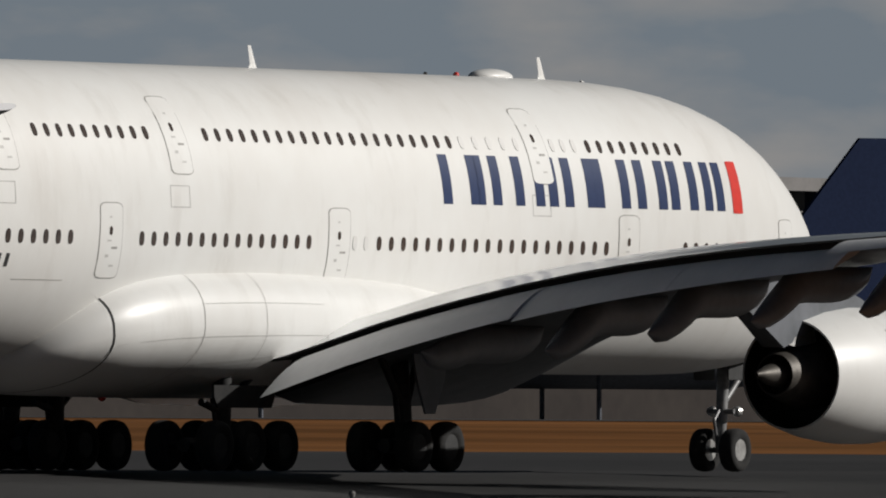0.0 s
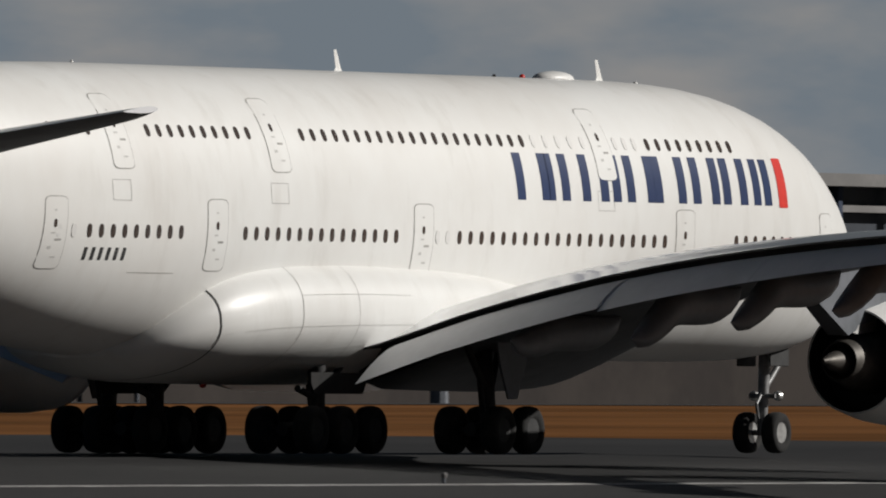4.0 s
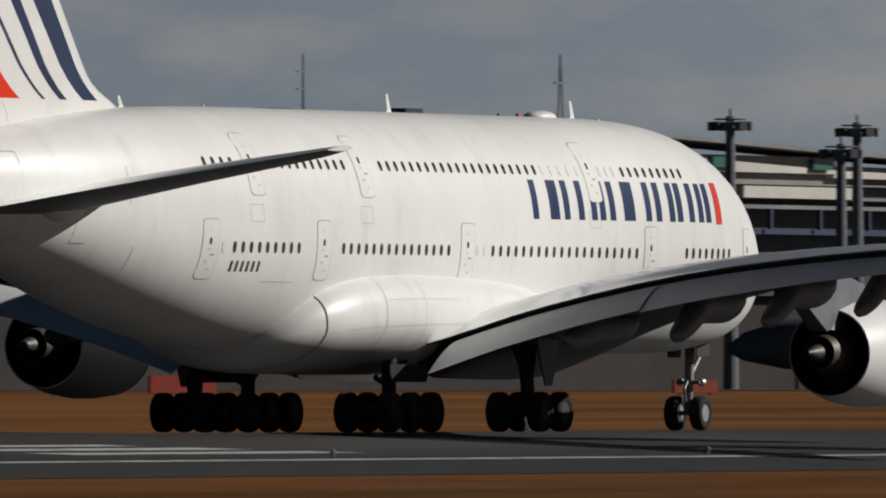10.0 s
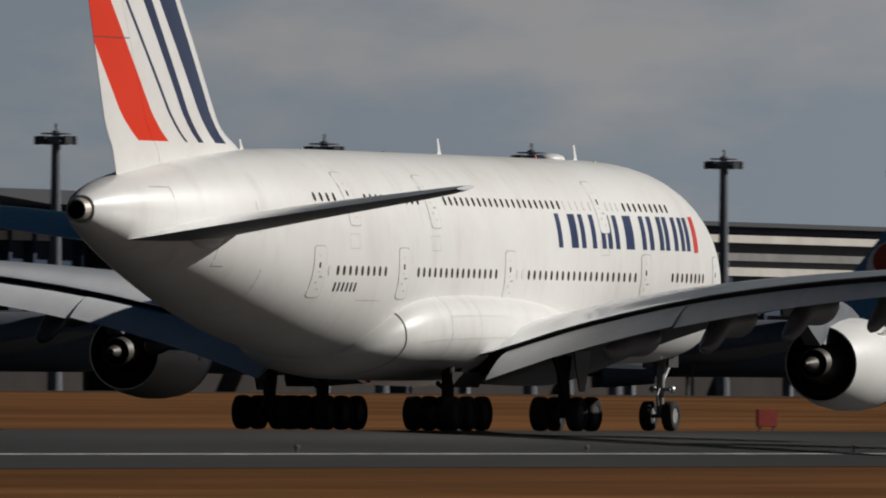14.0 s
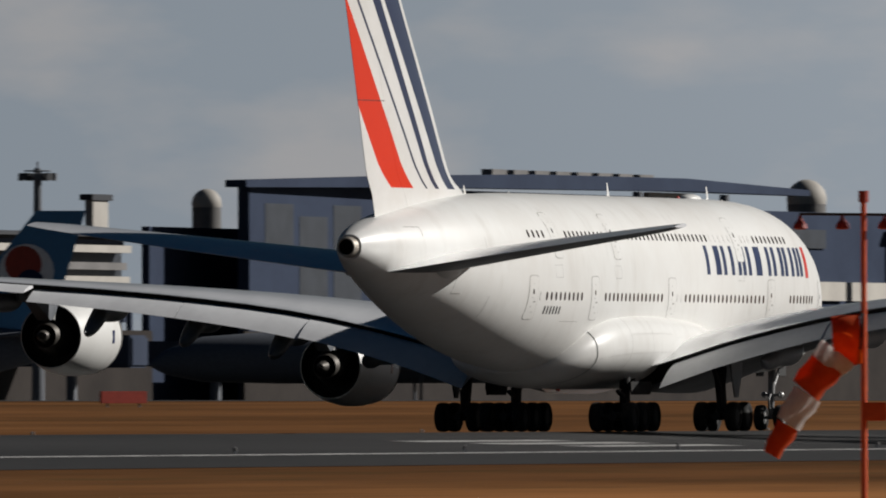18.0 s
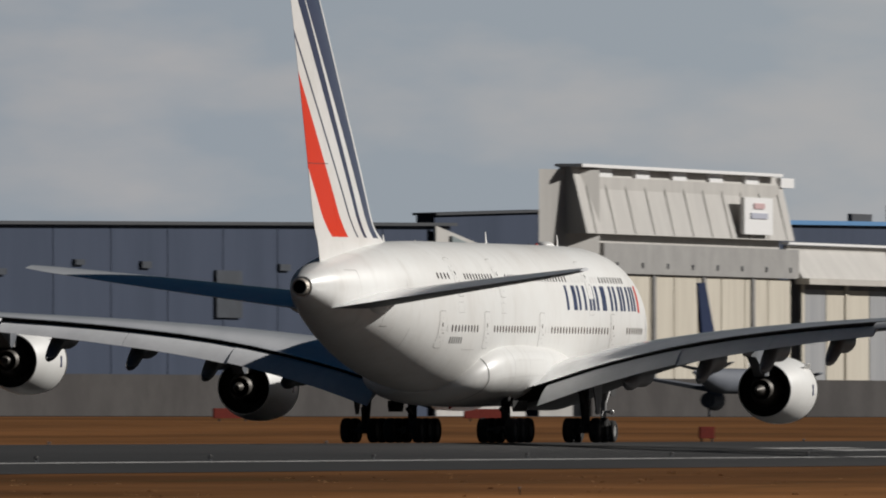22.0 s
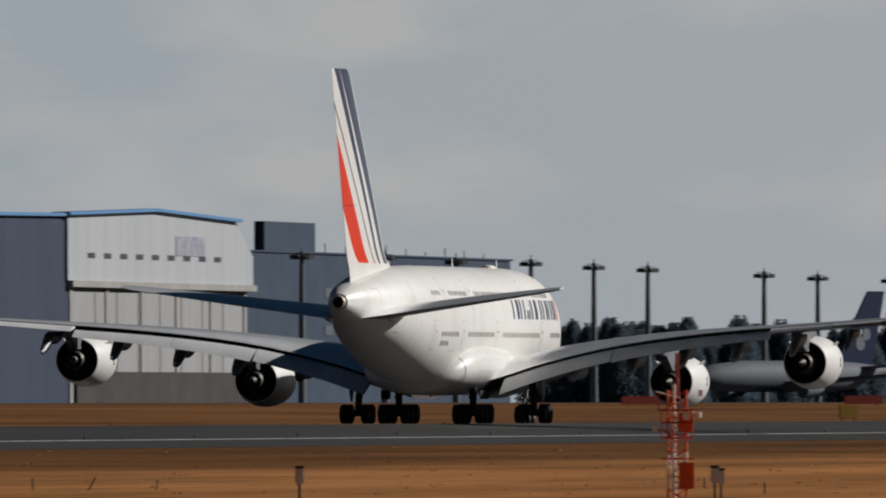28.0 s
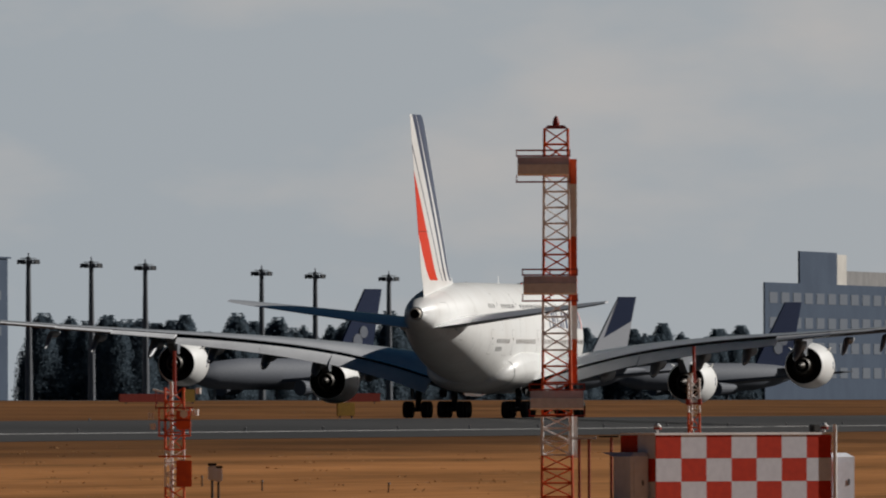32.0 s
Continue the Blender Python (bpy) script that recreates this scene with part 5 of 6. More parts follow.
for b, x0, x1, y in ((hangar, 2506, 2762, 748.4), (tall, 2858, 2988, 744.3), (low, 2999, 3150, 744.2), (big, 3457, 3610, 787.6)):
    block("plinth", b, x0, x1, y, y + 0.5, BASE - 0.5, 8.5, HAZEBASE)
for m in (HAZEBASE, HAZEWALL, SLATE, HALLNAVY, CARGO, PALEDOOR, TREEHAZE):     # almost no gloss on these surfaces
    m.node_tree.nodes["Principled BSDF"].inputs["Specular IOR Level"].default_value = 0.08

# ---- floodlight masts ----
def flood_mast(x, y, top):
    m = thing("floodlight_mast", "tall grey floodlight mast with a round lamp head", "mast", "floodlight masts", (x, y, BASE - 0.3))
    h = top - BASE + 0.3
    part("pole", tube(bmesh.new(), (0, 0, 0), (0, 0, h - 0.4), 0.75, 0.42, 10), MASTGREY, m)
    bm = lathe(bmesh.new(), [(0, 0.3), (0, 1.5), (0.25, 1.55), (0.25, 0.3)], 14)
    part("platform", bm, MASTGREY, m).matrix_basis = pose(0, 0, h - 1.75, 0, -90, 0)
    part("rail", lathe(bmesh.new(), [(0, 1.5), (0.08, 1.56), (0.14, 1.5)], 14), MASTGREY, m).matrix_basis = pose(0, 0, h - 0.75, 0, -90, 0)
    for k in range(9):
        a = 2 * math.pi * k / 9
        bm = bmesh.new()
        loft([[(x, -w, h - 1.25 + dz - q), (x, w, h - 1.25 + dz - q), (x, w, h - 1.25 + dz + q), (x, -w, h - 1.25 + dz + q)] for x, w, q, dz in ((1.45, 0.22, 0.16, 0.1), (1.75, 0.42, 0.34, 0.0), (2.15, 0.46, 0.40, -0.12))], bm)
        o = part("lamp", bm, MASTGREY if k % 2 else ROOFDARK, m)
        o.matrix_basis = pose(0, 0, 0, 0, 0, math.degrees(a))
    part("finial", tube(bmesh.new(), (0, 0, h - 0.4), (0, 0, h + 0.35), 0.12), MASTGREY, m)
    return m


for x, top in ((1279, 23.5), (1628, 28.7), (1655, 26.4), (1659, 28.5), (1727, 28.7), (1801, 28.8), (1818, 27.3), (1862, 28.8), (1873, 27.2), (1888, 25.7), (1922, 29.0), (1982, 28.9), (3253, 29.7), (3325, 30.0), (3389, 29.7), (3459, 29.9), (3520, 29.6), (3574, 29.5), (3696, 29.2), (3755, 29.0), (3839, 29.0), (3914, 23.5)):
    flood_mast(x, 700, top)
lattice = thing("aerial_mast", "thin distant lattice radio mast", "mast")
for dx in (-0.8, 0.8):
    part("leg", tube(bmesh.new(), (1706 + dx, 752, 27.2), (1706, 752, 36), 0.1), MASTGREY, lattice)
block("crossbar", lattice, 1704.5, 1707.5, 751.9, 752.1, 33, 33.2, MASTGREY)


thin = thing("aerial_mast", "slim distant radio mast with short arms", "mast")
part("pole", tube(bmesh.new(), (1642, 751, 28.8), (1642, 751, 35.0), 0.16, 0.08), MASTGREY, thin)
for zz in (31.5, 33.2):
    part("arm", box(bmesh.new(), 1640.5, 1643.5, 750.9, 751.1, zz, zz + 0.12), MASTGREY, thin)


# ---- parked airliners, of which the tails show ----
# white airframes, with shade and haze mixed into the colour
PARKED = mat("airframe white greyed for shade and haze", (0.11, 0.12, 0.145), (0.085, 0.095, 0.115), 0.75)


def parked(x, y, top, paint, body_label, accent=None, nose=-1, tip=None, turn=-66, span=1.0, podded=True):
    """An airliner at its stand: x and height of the fin's tip; nose: -1 faces towards -x."""
    a = thing("parked_airliner", body_label, "airliner", "parked airliners", (x, y, BASE), turn)
    d = nose
    t = top - BASE
    rings = []
    for s, r, z in ((3.0, 0.3, 5.8), (-1.0, 1.0, 5.6), (-8.0, 2.2, 5.0), (-14, 2.8, 4.7), (-40, 2.8, 4.7), (-48, 2.4, 4.5), (-52, 1.3, 4.2), (-53.5, 0.3, 4.0)):
        r *= 1 - 0.8 * (1 - span)
        rings.append([(-d * s, r * math.cos(2 * math.pi * i / 20), z + r * math.sin(2 * math.pi * i / 20)) for i in range(20)])
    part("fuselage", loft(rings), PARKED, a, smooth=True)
    fin = [(0.0, t, 0.10), (-3.0 * 1.0, t, 0.10)]
    bm = loft([[(-d * -13.5, -0.3, 6.8), (-d * -13.5, 0.3, 6.8), (-d * -4.2, 0.16, t), (-d * -4.2, -0.16, t)], [(-d * -3.0, -0.3, 6.8), (-d * -3.0, 0.3, 6.8), (-d * 0.6, 0.12, t), (-d * 0.6, -0.12, t)]])
    f = part("fin", bm, paint, a, "painted tail fin")
    if tip:
        part("fin_tip", loft([[(-d * -8.6, -0.26, 12.0), (-d * -8.6, 0.26, 12.0), (-d * -4.2, 0.2, t + 0.02), (-d * -4.2, -0.2, t + 0.02)], [(-d * -0.9, -0.24, 15.2), (-d * -0.9, 0.24, 15.2), (-d * 0.62, 0.16, t + 0.02), (-d * 0.62, -0.16, t + 0.02)]]), tip, f)
    if accent:
        for layer, (dx, dz, r, m) in enumerate(accent):
            bm = bmesh.new()
            bmesh.ops.create_cone(bm, cap_ends=True, segments=20, radius1=r, radius2=r, depth=0.70 + 0.06 * layer, matrix=Matrix.Translation((-d * dx, 0, dz)) @ pose(0, 0, 0, 90, 0, 0))
            part("fin_mark", bm, m, f)
    for s in (-1, 1):
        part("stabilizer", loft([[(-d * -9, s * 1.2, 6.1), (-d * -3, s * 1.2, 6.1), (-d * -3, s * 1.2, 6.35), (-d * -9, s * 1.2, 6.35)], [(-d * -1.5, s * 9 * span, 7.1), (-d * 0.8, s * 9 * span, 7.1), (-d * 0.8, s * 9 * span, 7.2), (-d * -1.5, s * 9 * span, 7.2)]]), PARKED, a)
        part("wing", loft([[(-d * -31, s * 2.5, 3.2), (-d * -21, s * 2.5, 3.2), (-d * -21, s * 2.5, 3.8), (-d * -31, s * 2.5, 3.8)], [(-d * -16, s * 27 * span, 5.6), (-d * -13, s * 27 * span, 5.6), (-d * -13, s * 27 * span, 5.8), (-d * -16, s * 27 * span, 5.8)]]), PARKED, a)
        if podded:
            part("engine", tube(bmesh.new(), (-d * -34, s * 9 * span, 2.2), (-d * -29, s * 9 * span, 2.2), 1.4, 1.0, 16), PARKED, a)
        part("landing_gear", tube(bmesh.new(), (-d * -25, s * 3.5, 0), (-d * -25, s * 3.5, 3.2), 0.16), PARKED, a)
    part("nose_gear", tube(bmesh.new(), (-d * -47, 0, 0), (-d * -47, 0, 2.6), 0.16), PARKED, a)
    return a


parked(1025, 560, 19.8, DEEPBLUE, "parked airliner with a deep blue tail fin", turn=-30, podded=False)
parked(1623, 640, 22.2, SIGNRED, "parked airliner with a navy and red tail fin", tip=DEEPBLUE)
parked(1739, 640, 21.5, SIGNRED, "parked airliner with a navy and red tail fin", tip=DEEPBLUE)
parked(1711, 600, 20.6, SKYBLUE, "parked airliner with a light blue tail fin and a round mark", ((-5.2, 12.6, 2.7, SIGNWHITE), (-5.5, 13.3, 1.8, SIGNRED), (-4.8, 11.4, 1.4, DEEPBLUE)))
parked(1895, 600, 18.6, DEEPBLUE, "parked airliner with a deep blue tail fin and an orange disc", ((-4.6, 11.6, 1.9, mat("dull amber disc", (0.28, 0.14, 0.03), None, 0.6)),))
parked(2359, 600, 19.6, DEEPBLUE, "small parked airliner facing away with a deep blue fin", turn=183, span=0.5)
PALEFIN = mat("pale grey-blue tail paint", (0.42, 0.43, 0.46), (0.34, 0.35, 0.39), 0.55)
PALEMARK = mat("pale tail marking", (0.12, 0.14, 0.18), (0.09, 0.10, 0.13), 0.6)
parked(3281, 600, 22.0, DEEPBLUE, "parked airliner with a deep blue tail fin and pale marks", ((-6.6, 10.6, 1.3, PALEMARK), (-4.9, 12.2, 1.1, PALEMARK)), turn=-28)
parked(3554, 600, 22.0, PALEFIN, "parked airliner with a pale tail fin and deep blue top", tip=DEEPBLUE, turn=-34)
parked(3757, 600, 22.0, DEEPBLUE, "parked airliner with a deep blue tail fin and pale marks", ((-6.6, 10.6, 1.3, PALEMARK), (-4.9, 12.2, 1.1, PALEMARK)), turn=-34)

# ---- trees beyond the apron ----
rng = random.Random(7)


def tree_meshes(seed):
    r = random.Random(seed)
    bt = tube(bmesh.new(), (0, 0, 0), (0, 0, 15), 0.45, 0.12, 7)
    for k in range(7):
        a, z = r.uniform(0, 6.28), 4 + k * 1.4
        tube(bt, (0, 0, z), (2.6 * math.cos(a), 2.6 * math.sin(a), z + 1.0), 0.12, 0.04, 5)
    bc = bmesh.new()
    for k in range(170):                     # the dense inner boughs
        z = 0.7 + 15.5 * r.random()
        w = 3.9 * (1 - ((z - 0.7) / 17.2)) ** 0.8 * r.random()
        a, s = r.uniform(0, 6.28), r.uniform(0.5, 0.9)
        m = Matrix.Translation((w * math.cos(a), w * math.sin(a), z)) @ Euler((r.random() * 3, r.random() * 3, r.random() * 3)).to_matrix().to_4x4() @ Matrix.Diagonal((s * 1.5, s, s * 0.7, 1))
        bmesh.ops.create_icosphere(bc, subdivisions=1, radius=1, matrix=m)
    lobes = [(r.uniform(0, 6.28), r.uniform(1, 15), r.uniform(0.7, 1.15)) for _ in range(26)]
    for k in range(14000):                    # needle sprays, gathered in lobes
        la, lz, lr = r.choice(lobes)
        z = min(17.0, max(0.5, lz + r.gauss(0, 1.3)))
        w = 5.6 * lr * (1 - ((z - 0.5) / 17.3)) ** 0.5 * r.uniform(0.45, 1.0)
        a = la + r.gauss(0, 0.45)
        c = Vector((w * math.cos(a), w * math.sin(a), z))
        q = Euler((r.random() * 6, r.random() * 6, r.random() * 6)).to_matrix()
        l, b = r.uniform(0.11, 0.20), r.uniform(0.06, 0.10)
        bc.faces.new([bc.verts.new(c + q @ Vector(v)) for v in ((-l, -b, 0), (l * 0.7, -b, 0.05), (l, b * 0.4, 0), (-l * 0.8, b, -0.05))])
    out = []
    for nm, bm, mt in (("trunk", bt, BARK), ("crown", bc, TREEHAZE)):
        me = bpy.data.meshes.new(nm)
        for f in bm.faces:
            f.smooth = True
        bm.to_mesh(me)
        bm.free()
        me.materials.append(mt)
        out.append((nm, me))
    return out


kinds = [tree_meshes(s) for s in (1, 2, 3, 4)]
for i in range(310):
    x = 3660 + i * 4.4 + rng.uniform(-5, 5)
    y = 725 + rng.uniform(-8, 30)
    k = rng.uniform(0.74, 1.06)
    t = thing("conifer_tree", "conifer with a ragged crown in haze-blue foliage", "tree", "tree line", (x, y, BASE - 0.3), rng.uniform(0, 360))
    t.scale = (k, k, k * rng.uniform(0.9, 1.1))
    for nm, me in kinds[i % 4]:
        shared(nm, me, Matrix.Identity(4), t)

# ---- signs and lights along the runway ----
def ground_sign(x, y, w, h, material, label):
    w *= 1.15
    s = thing("runway_sign", label, "sign", "airfield signs", (x, y, ground_z(y)), math.degrees(math.atan2(y, x)) - 60)
    block("board", s, -w / 2, w / 2, -0.12, 0.12, 0.25, 0.25 + h, material, "", 0.02)
    for dx in (-0.35 * w, 0.35 * w):
        block("leg", s, dx - 0.05, dx + 0.05, -0.05, 0.05, -0.1, 0.25, MASTGREY)
    return s


for x, y, w, h, m, lb in ((616, 312, 0.85, 0.62, ORANGE, "small orange marker box beside the runway"), (863, 312, 0.95, 0.85, SIGNRED, "red-brown marker box beside the runway"), (1328, 312, 1.5, 1.1, SIGNRED, "red-brown marker box beside the runway"),
                          (798.5, 402, 3.2, 0.9, ORANGE, "long orange sign board by the taxiway"), (850, 402, 1.5, 1.2, YELLOW, "yellow sign board by the taxiway"), (864, 402, 3.4, 0.9, SIGNRED, "long red sign board by the taxiway"), (830, 402, 2.2, 0.6, SIGNRED, "long red sign board by the taxiway"),
                          (974, 402, 0.9, 0.5, ORANGE, "small orange marker box by the taxiway"), (930, 402, 2.4, 0.7, SIGNORANGE, "long orange sign board by the taxiway"), (1155, 402, 3.0, 0.8, SIGNRED, "long red sign board by the taxiway"), (1229, 312, 1.0, 0.8, SIGNRED, "red-brown marker box beside the runway"), (1508, 402, 3.4, 0.8, SIGNRED, "long red sign board by the taxiway"), (1430, 402, 3.0, 0.8, SIGNRED, "long red sign board by the taxiway"),
                          (2050, 402, 5.0, 0.9, SIGNRED, "long red sign board by the taxiway"), (2088, 404, 1.4, 1.4, YELLOW, "yellow sign board by the taxiway"), (2186, 402, 4.5, 1.0, SIGNRED, "long red sign board by the taxiway"), (1705, 315, 1.6, 1.2, YELLOW, "dull yellow marker box beside the runway")):
    ground_sign(x, y, w, h, m, lb)
EDGE = TRACK - 27.6
lamp0 = thing("runway_edge_light", "small grey runway edge light on a short stem", "light", "runway edge lights", (450.9, EDGE + 1.0, ground_z(EDGE + 1.0)))
part("stem", tube(bmesh.new(), (0, 0, -0.05), (0, 0, 0.2), 0.05), MASTGREY, lamp0)
part("lens", lathe(bmesh.new(), [(0.16, 0.07), (0.26, 0.09), (0.32, 0.05)], 12), CONCRETE, lamp0).matrix_basis = pose(0, 0, 0, 0, -90, 0)
for i in range(-3, 42):
    if i:
        copy_thing(lamp0, pose(450.9 + 30.174 * i, EDGE + 1.0, ground_z(EDGE + 1.0)))
for i in range(14):
    x = 730 + 60 * i
    lo = copy_thing(lamp0, pose(x, 300.5, ground_z(300.5)))

# ---- windsock ----
az = math.atan2(118, 388)
sock = thing("windsock", "drooping orange and white windsock on a red pole with lamps", "windsock", "", (388, 118, ground_z(118)), math.degrees(az) - 90)
gz = ground_z(118)
part("pole", tube(bmesh.new(), (0, 0, 0), (0, 0, 5.55 - gz), 0.075, 0.06, 10), ORANGE, sock)
part("crossbar", tube(bmesh.new(), (-1.4, 0, 5.25 - gz), (1.4, 0, 5.22 - gz), 0.03), STEEL, sock)
part("top_lamp", tube(bmesh.new(), (0, 0, 5.5 - gz), (0, 0, 5.75 - gz), 0.11, n=10), SIGNRED, sock)
for dx in (-1.38, -0.46, 0.46, 1.38):
    part("lamp", lathe(bmesh.new(), [(-0.02, 0.03), (-0.12, 0.06), (-0.2, 0.13), (-0.3, 0.16), (-0.33, 0.1)], 14), SIGNRED, sock).matrix_basis = pose(dx, 0, 5.24 - gz, 0, -90, 0)
part("switch_box", box(bmesh.new(), 0.0, 0.5, -0.1, 0.1, 0.75 - gz, 1.15 - gz, 0.03), ORANGE, sock)
part("hoop", lathe(bmesh.new(), [(-0.03, 0.56), (0.03, 0.56), (0.03, 0.52), (-0.03, 0.52)], 20, caps=False), STEEL, sock).matrix_basis = pose(-0.06, 0, 2.54 - gz, 0, 4, 0)
part("stay", tube(bmesh.new(), (0.35, 0.1, 0), (0.3, 0.1, 1.6), 0.09), SIGNRED, sock)
SOCKS = []
SOCKORANGE = mat("sunlit orange cloth", (0.80, 0.13, 0.02), (0.70, 0.10, 0.015), 0.9)
SOCKWHITE = mat("greyish white cloth", (0.80, 0.78, 0.76), (0.70, 0.68, 0.66), 0.9)
for m in (SOCKORANGE, SOCKWHITE):            # thin cloth lets light through
    cloth = m.node_tree
    back, sheer = cloth.nodes.new("ShaderNodeBsdfTranslucent"), cloth.nodes.new("ShaderNodeMixShader")
    cloth.links.new(cloth.nodes["Principled BSDF"].inputs["Base Color"].links[0].from_socket, back.inputs["Color"])
    cloth.links.new(cloth.nodes["Principled BSDF"].outputs["BSDF"], sheer.inputs[1])
    cloth.links.new(back.outputs["BSDF"], sheer.inputs[2])
    cloth.links.new(sheer.outputs["Shader"], cloth.nodes["Material Output"].inputs["Surface"])
    sheer.inputs["Fac"].default_value = 0.5
BANDS = ((SOCKORANGE, 0.54, 0.50, -0.06, 2.54, 4, 0.62), (SOCKWHITE, 0.44, 0.39, -0.56, 2.26, 52, 0.42), (SOCKORANGE, 0.385, 0.355, -0.78, 2.01, 51, 0.78), (SOCKWHITE, 0.33, 0.29, -1.23, 1.34, 57, 0.78), (SOCKORANGE, 0.25, 0.19, -1.66, 0.66, 60, 0.74))
for k, (m, r0, r1, sx, sz, tilt, ln) in enumerate(BANDS):
    bm = lathe(bmesh.new(), [(0, r0), (-0.3 * ln, r0 * 1.02), (-0.65 * ln, (r0 + r1) / 2), (-ln, r1), (-ln, r1 - 0.02), (-0.5 * ln, (r0 + r1) / 2 - 0.03), (0, r0 - 0.02)], 20, caps=False)
    for v in bm.verts:
        v.co.z += 0.025 * math.sin(9 * v.co.x + 5 * v.co.y)
        v.co.y += 0.02 * math.sin(7 * v.co.x + 4 * v.co.z)
    o = part("sock_band", bm, m, sock, "orange cloth band" if m is SOCKORANGE else "white cloth band", smooth=True)
    o.matrix_basis = pose(sx, 0, sz - gz, 0, -tilt, 0)
    SOCKS.append((o, sx, sz - gz, tilt, k))


# ---- glide path aerial tower and its hut ----
def lattice_tower(parent, w0, w1, z0, z1, step, material, r=0.035):
    """One storey of a square lattice mast."""
    bm = bmesh.new()
    n = max(1, round((z1 - z0) / step))
    for sx_, sy_ in ((-1, -1), (1, -1), (1, 1), (-1, 1)):
        tube(bm, (sx_ * w0 / 2, sy_ * w0 / 2, z0), (sx_ * w1 / 2, sy_ * w1 / 2, z1), r * 1.5, n=6)
    for k in range(n):
        za, zb = z0 + (z1 - z0) * k / n, z0 + (z1 - z0) * (k + 1) / n
        wa, wb = w0 + (w1 - w0) * k / n, w0 + (w1 - w0) * (k + 1) / n
        c = [(-1, -1), (1, -1), (1, 1), (-1, 1)]
        for i in range(4):
            a, b = c[i], c[(i + 1) % 4]
            tube(bm, (a[0] * wa / 2, a[1] * wa / 2, za), (b[0] * wa / 2, b[1] * wa / 2, za), r, n=5)
            p, q = (a, b) if (k + i) % 2 else (b, a)
            tube(bm, (p[0] * wa / 2, p[1] * wa / 2, za), (q[0] * wb / 2, q[1] * wb / 2, zb), r * 0.8, n=5)
    return part("lattice_section", bm, material, parent)


az = math.atan2(115, 664.5)
gz = ground_z(115)
gs = thing("antenna_tower", "red and white lattice aerial tower with three tray aerials", "tower", "", (664.5, 115, gz), math.degrees(az) - 90)
for z0, z1, m in ((gz, -0.8, ORANGE), (-0.8, 0.65, SIGNWHITE), (0.65, 3.0, ORANGE), (3.0, 4.8, SIGNWHITE), (4.8, 7.0, ORANGE), (7.0, 9.3, SIGNWHITE), (9.3, 11.0, ORANGE)):
    lattice_tower(gs, 1.12 - 0.02 * (z0 + 3), 1.12 - 0.02 * (z1 + 3), z0 - gz, z1 - gz, 0.55, m)
part("top_cap", loft([[(-0.42, -0.42, 11.0 - gz), (0.42, -0.42, 11.0 - gz), (0.42, 0.42, 11.0 - gz), (-0.42, 0.42, 11.0 - gz)], [(-0.3, -0.3, 11.12 - gz), (0.3, -0.3, 11.12 - gz), (0.3, 0.3, 11.12 - gz), (-0.3, 0.3, 11.12 - gz)]]), SIGNRED, gs)
part("beacon", lathe(bmesh.new(), [(0.0, 0.12), (0.12, 0.13), (0.3, 0.08), (0.36, 0.03)], 12), SIGNRED, gs).matrix_basis = pose(0, 0, 11.1 - gz, 0, -90, 0)
for zc, xa_, xb_ in ((9.65, -1.40, 0.46), (5.35, -1.20, 0.72), (1.2, -0.96, 0.96)):
    face = [(-0.75, zc + 0.32), (-0.95, zc + 0.05), (-0.98, zc - 0.30), (-0.80, zc - 0.36), (-0.35, zc - 0.30), (-0.35, zc + 0.32)]
    part("tray_aerial", loft([[(x_, y_, z_ - gz) for y_, z_ in face] for x_ in (xa_, xb_)]), SIGNWHITE, gs, "pale boxed tray aerial")
    for zz in (zc + 0.56, zc + 0.36, zc - 0.58):
        for y0_ in (-1.02, -0.30):
            part("tray_rail", box(bmesh.new(), xa_ - 0.06, xb_ + 0.06, y0_, y0_ + 0.06, zz - gz - 0.025, zz - gz + 0.025), SIGNRED, gs)
    for xx in (xa_ - 0.03, (xa_ + xb_) / 2, xb_ + 0.03):
        for z0_, z1_ in ((zc + 0.33, zc + 0.58), (zc - 0.58, zc - 0.33)):
            part("tray_post", box(bmesh.new(), xx - 0.02, xx + 0.02, -1.02, -0.97, z0_ - gz, z1_ - gz), SIGNRED, gs)
for z0, z1, m in ((9.0, 9.9, ORANGE), (7.1, 9.0, SIGNWHITE), (6.0, 7.1, ORANGE), (4.6, 6.0, ORANGE), (3.4, 4.6, SIGNWHITE), (1.8, 3.4, ORANGE), (-0.9, 0.6, SIGNWHITE)):
    part("cable_tray", box(bmesh.new(), 0.42, 0.74, -0.35, -0.25, z0 - gz, z1 - gz), m, gs)


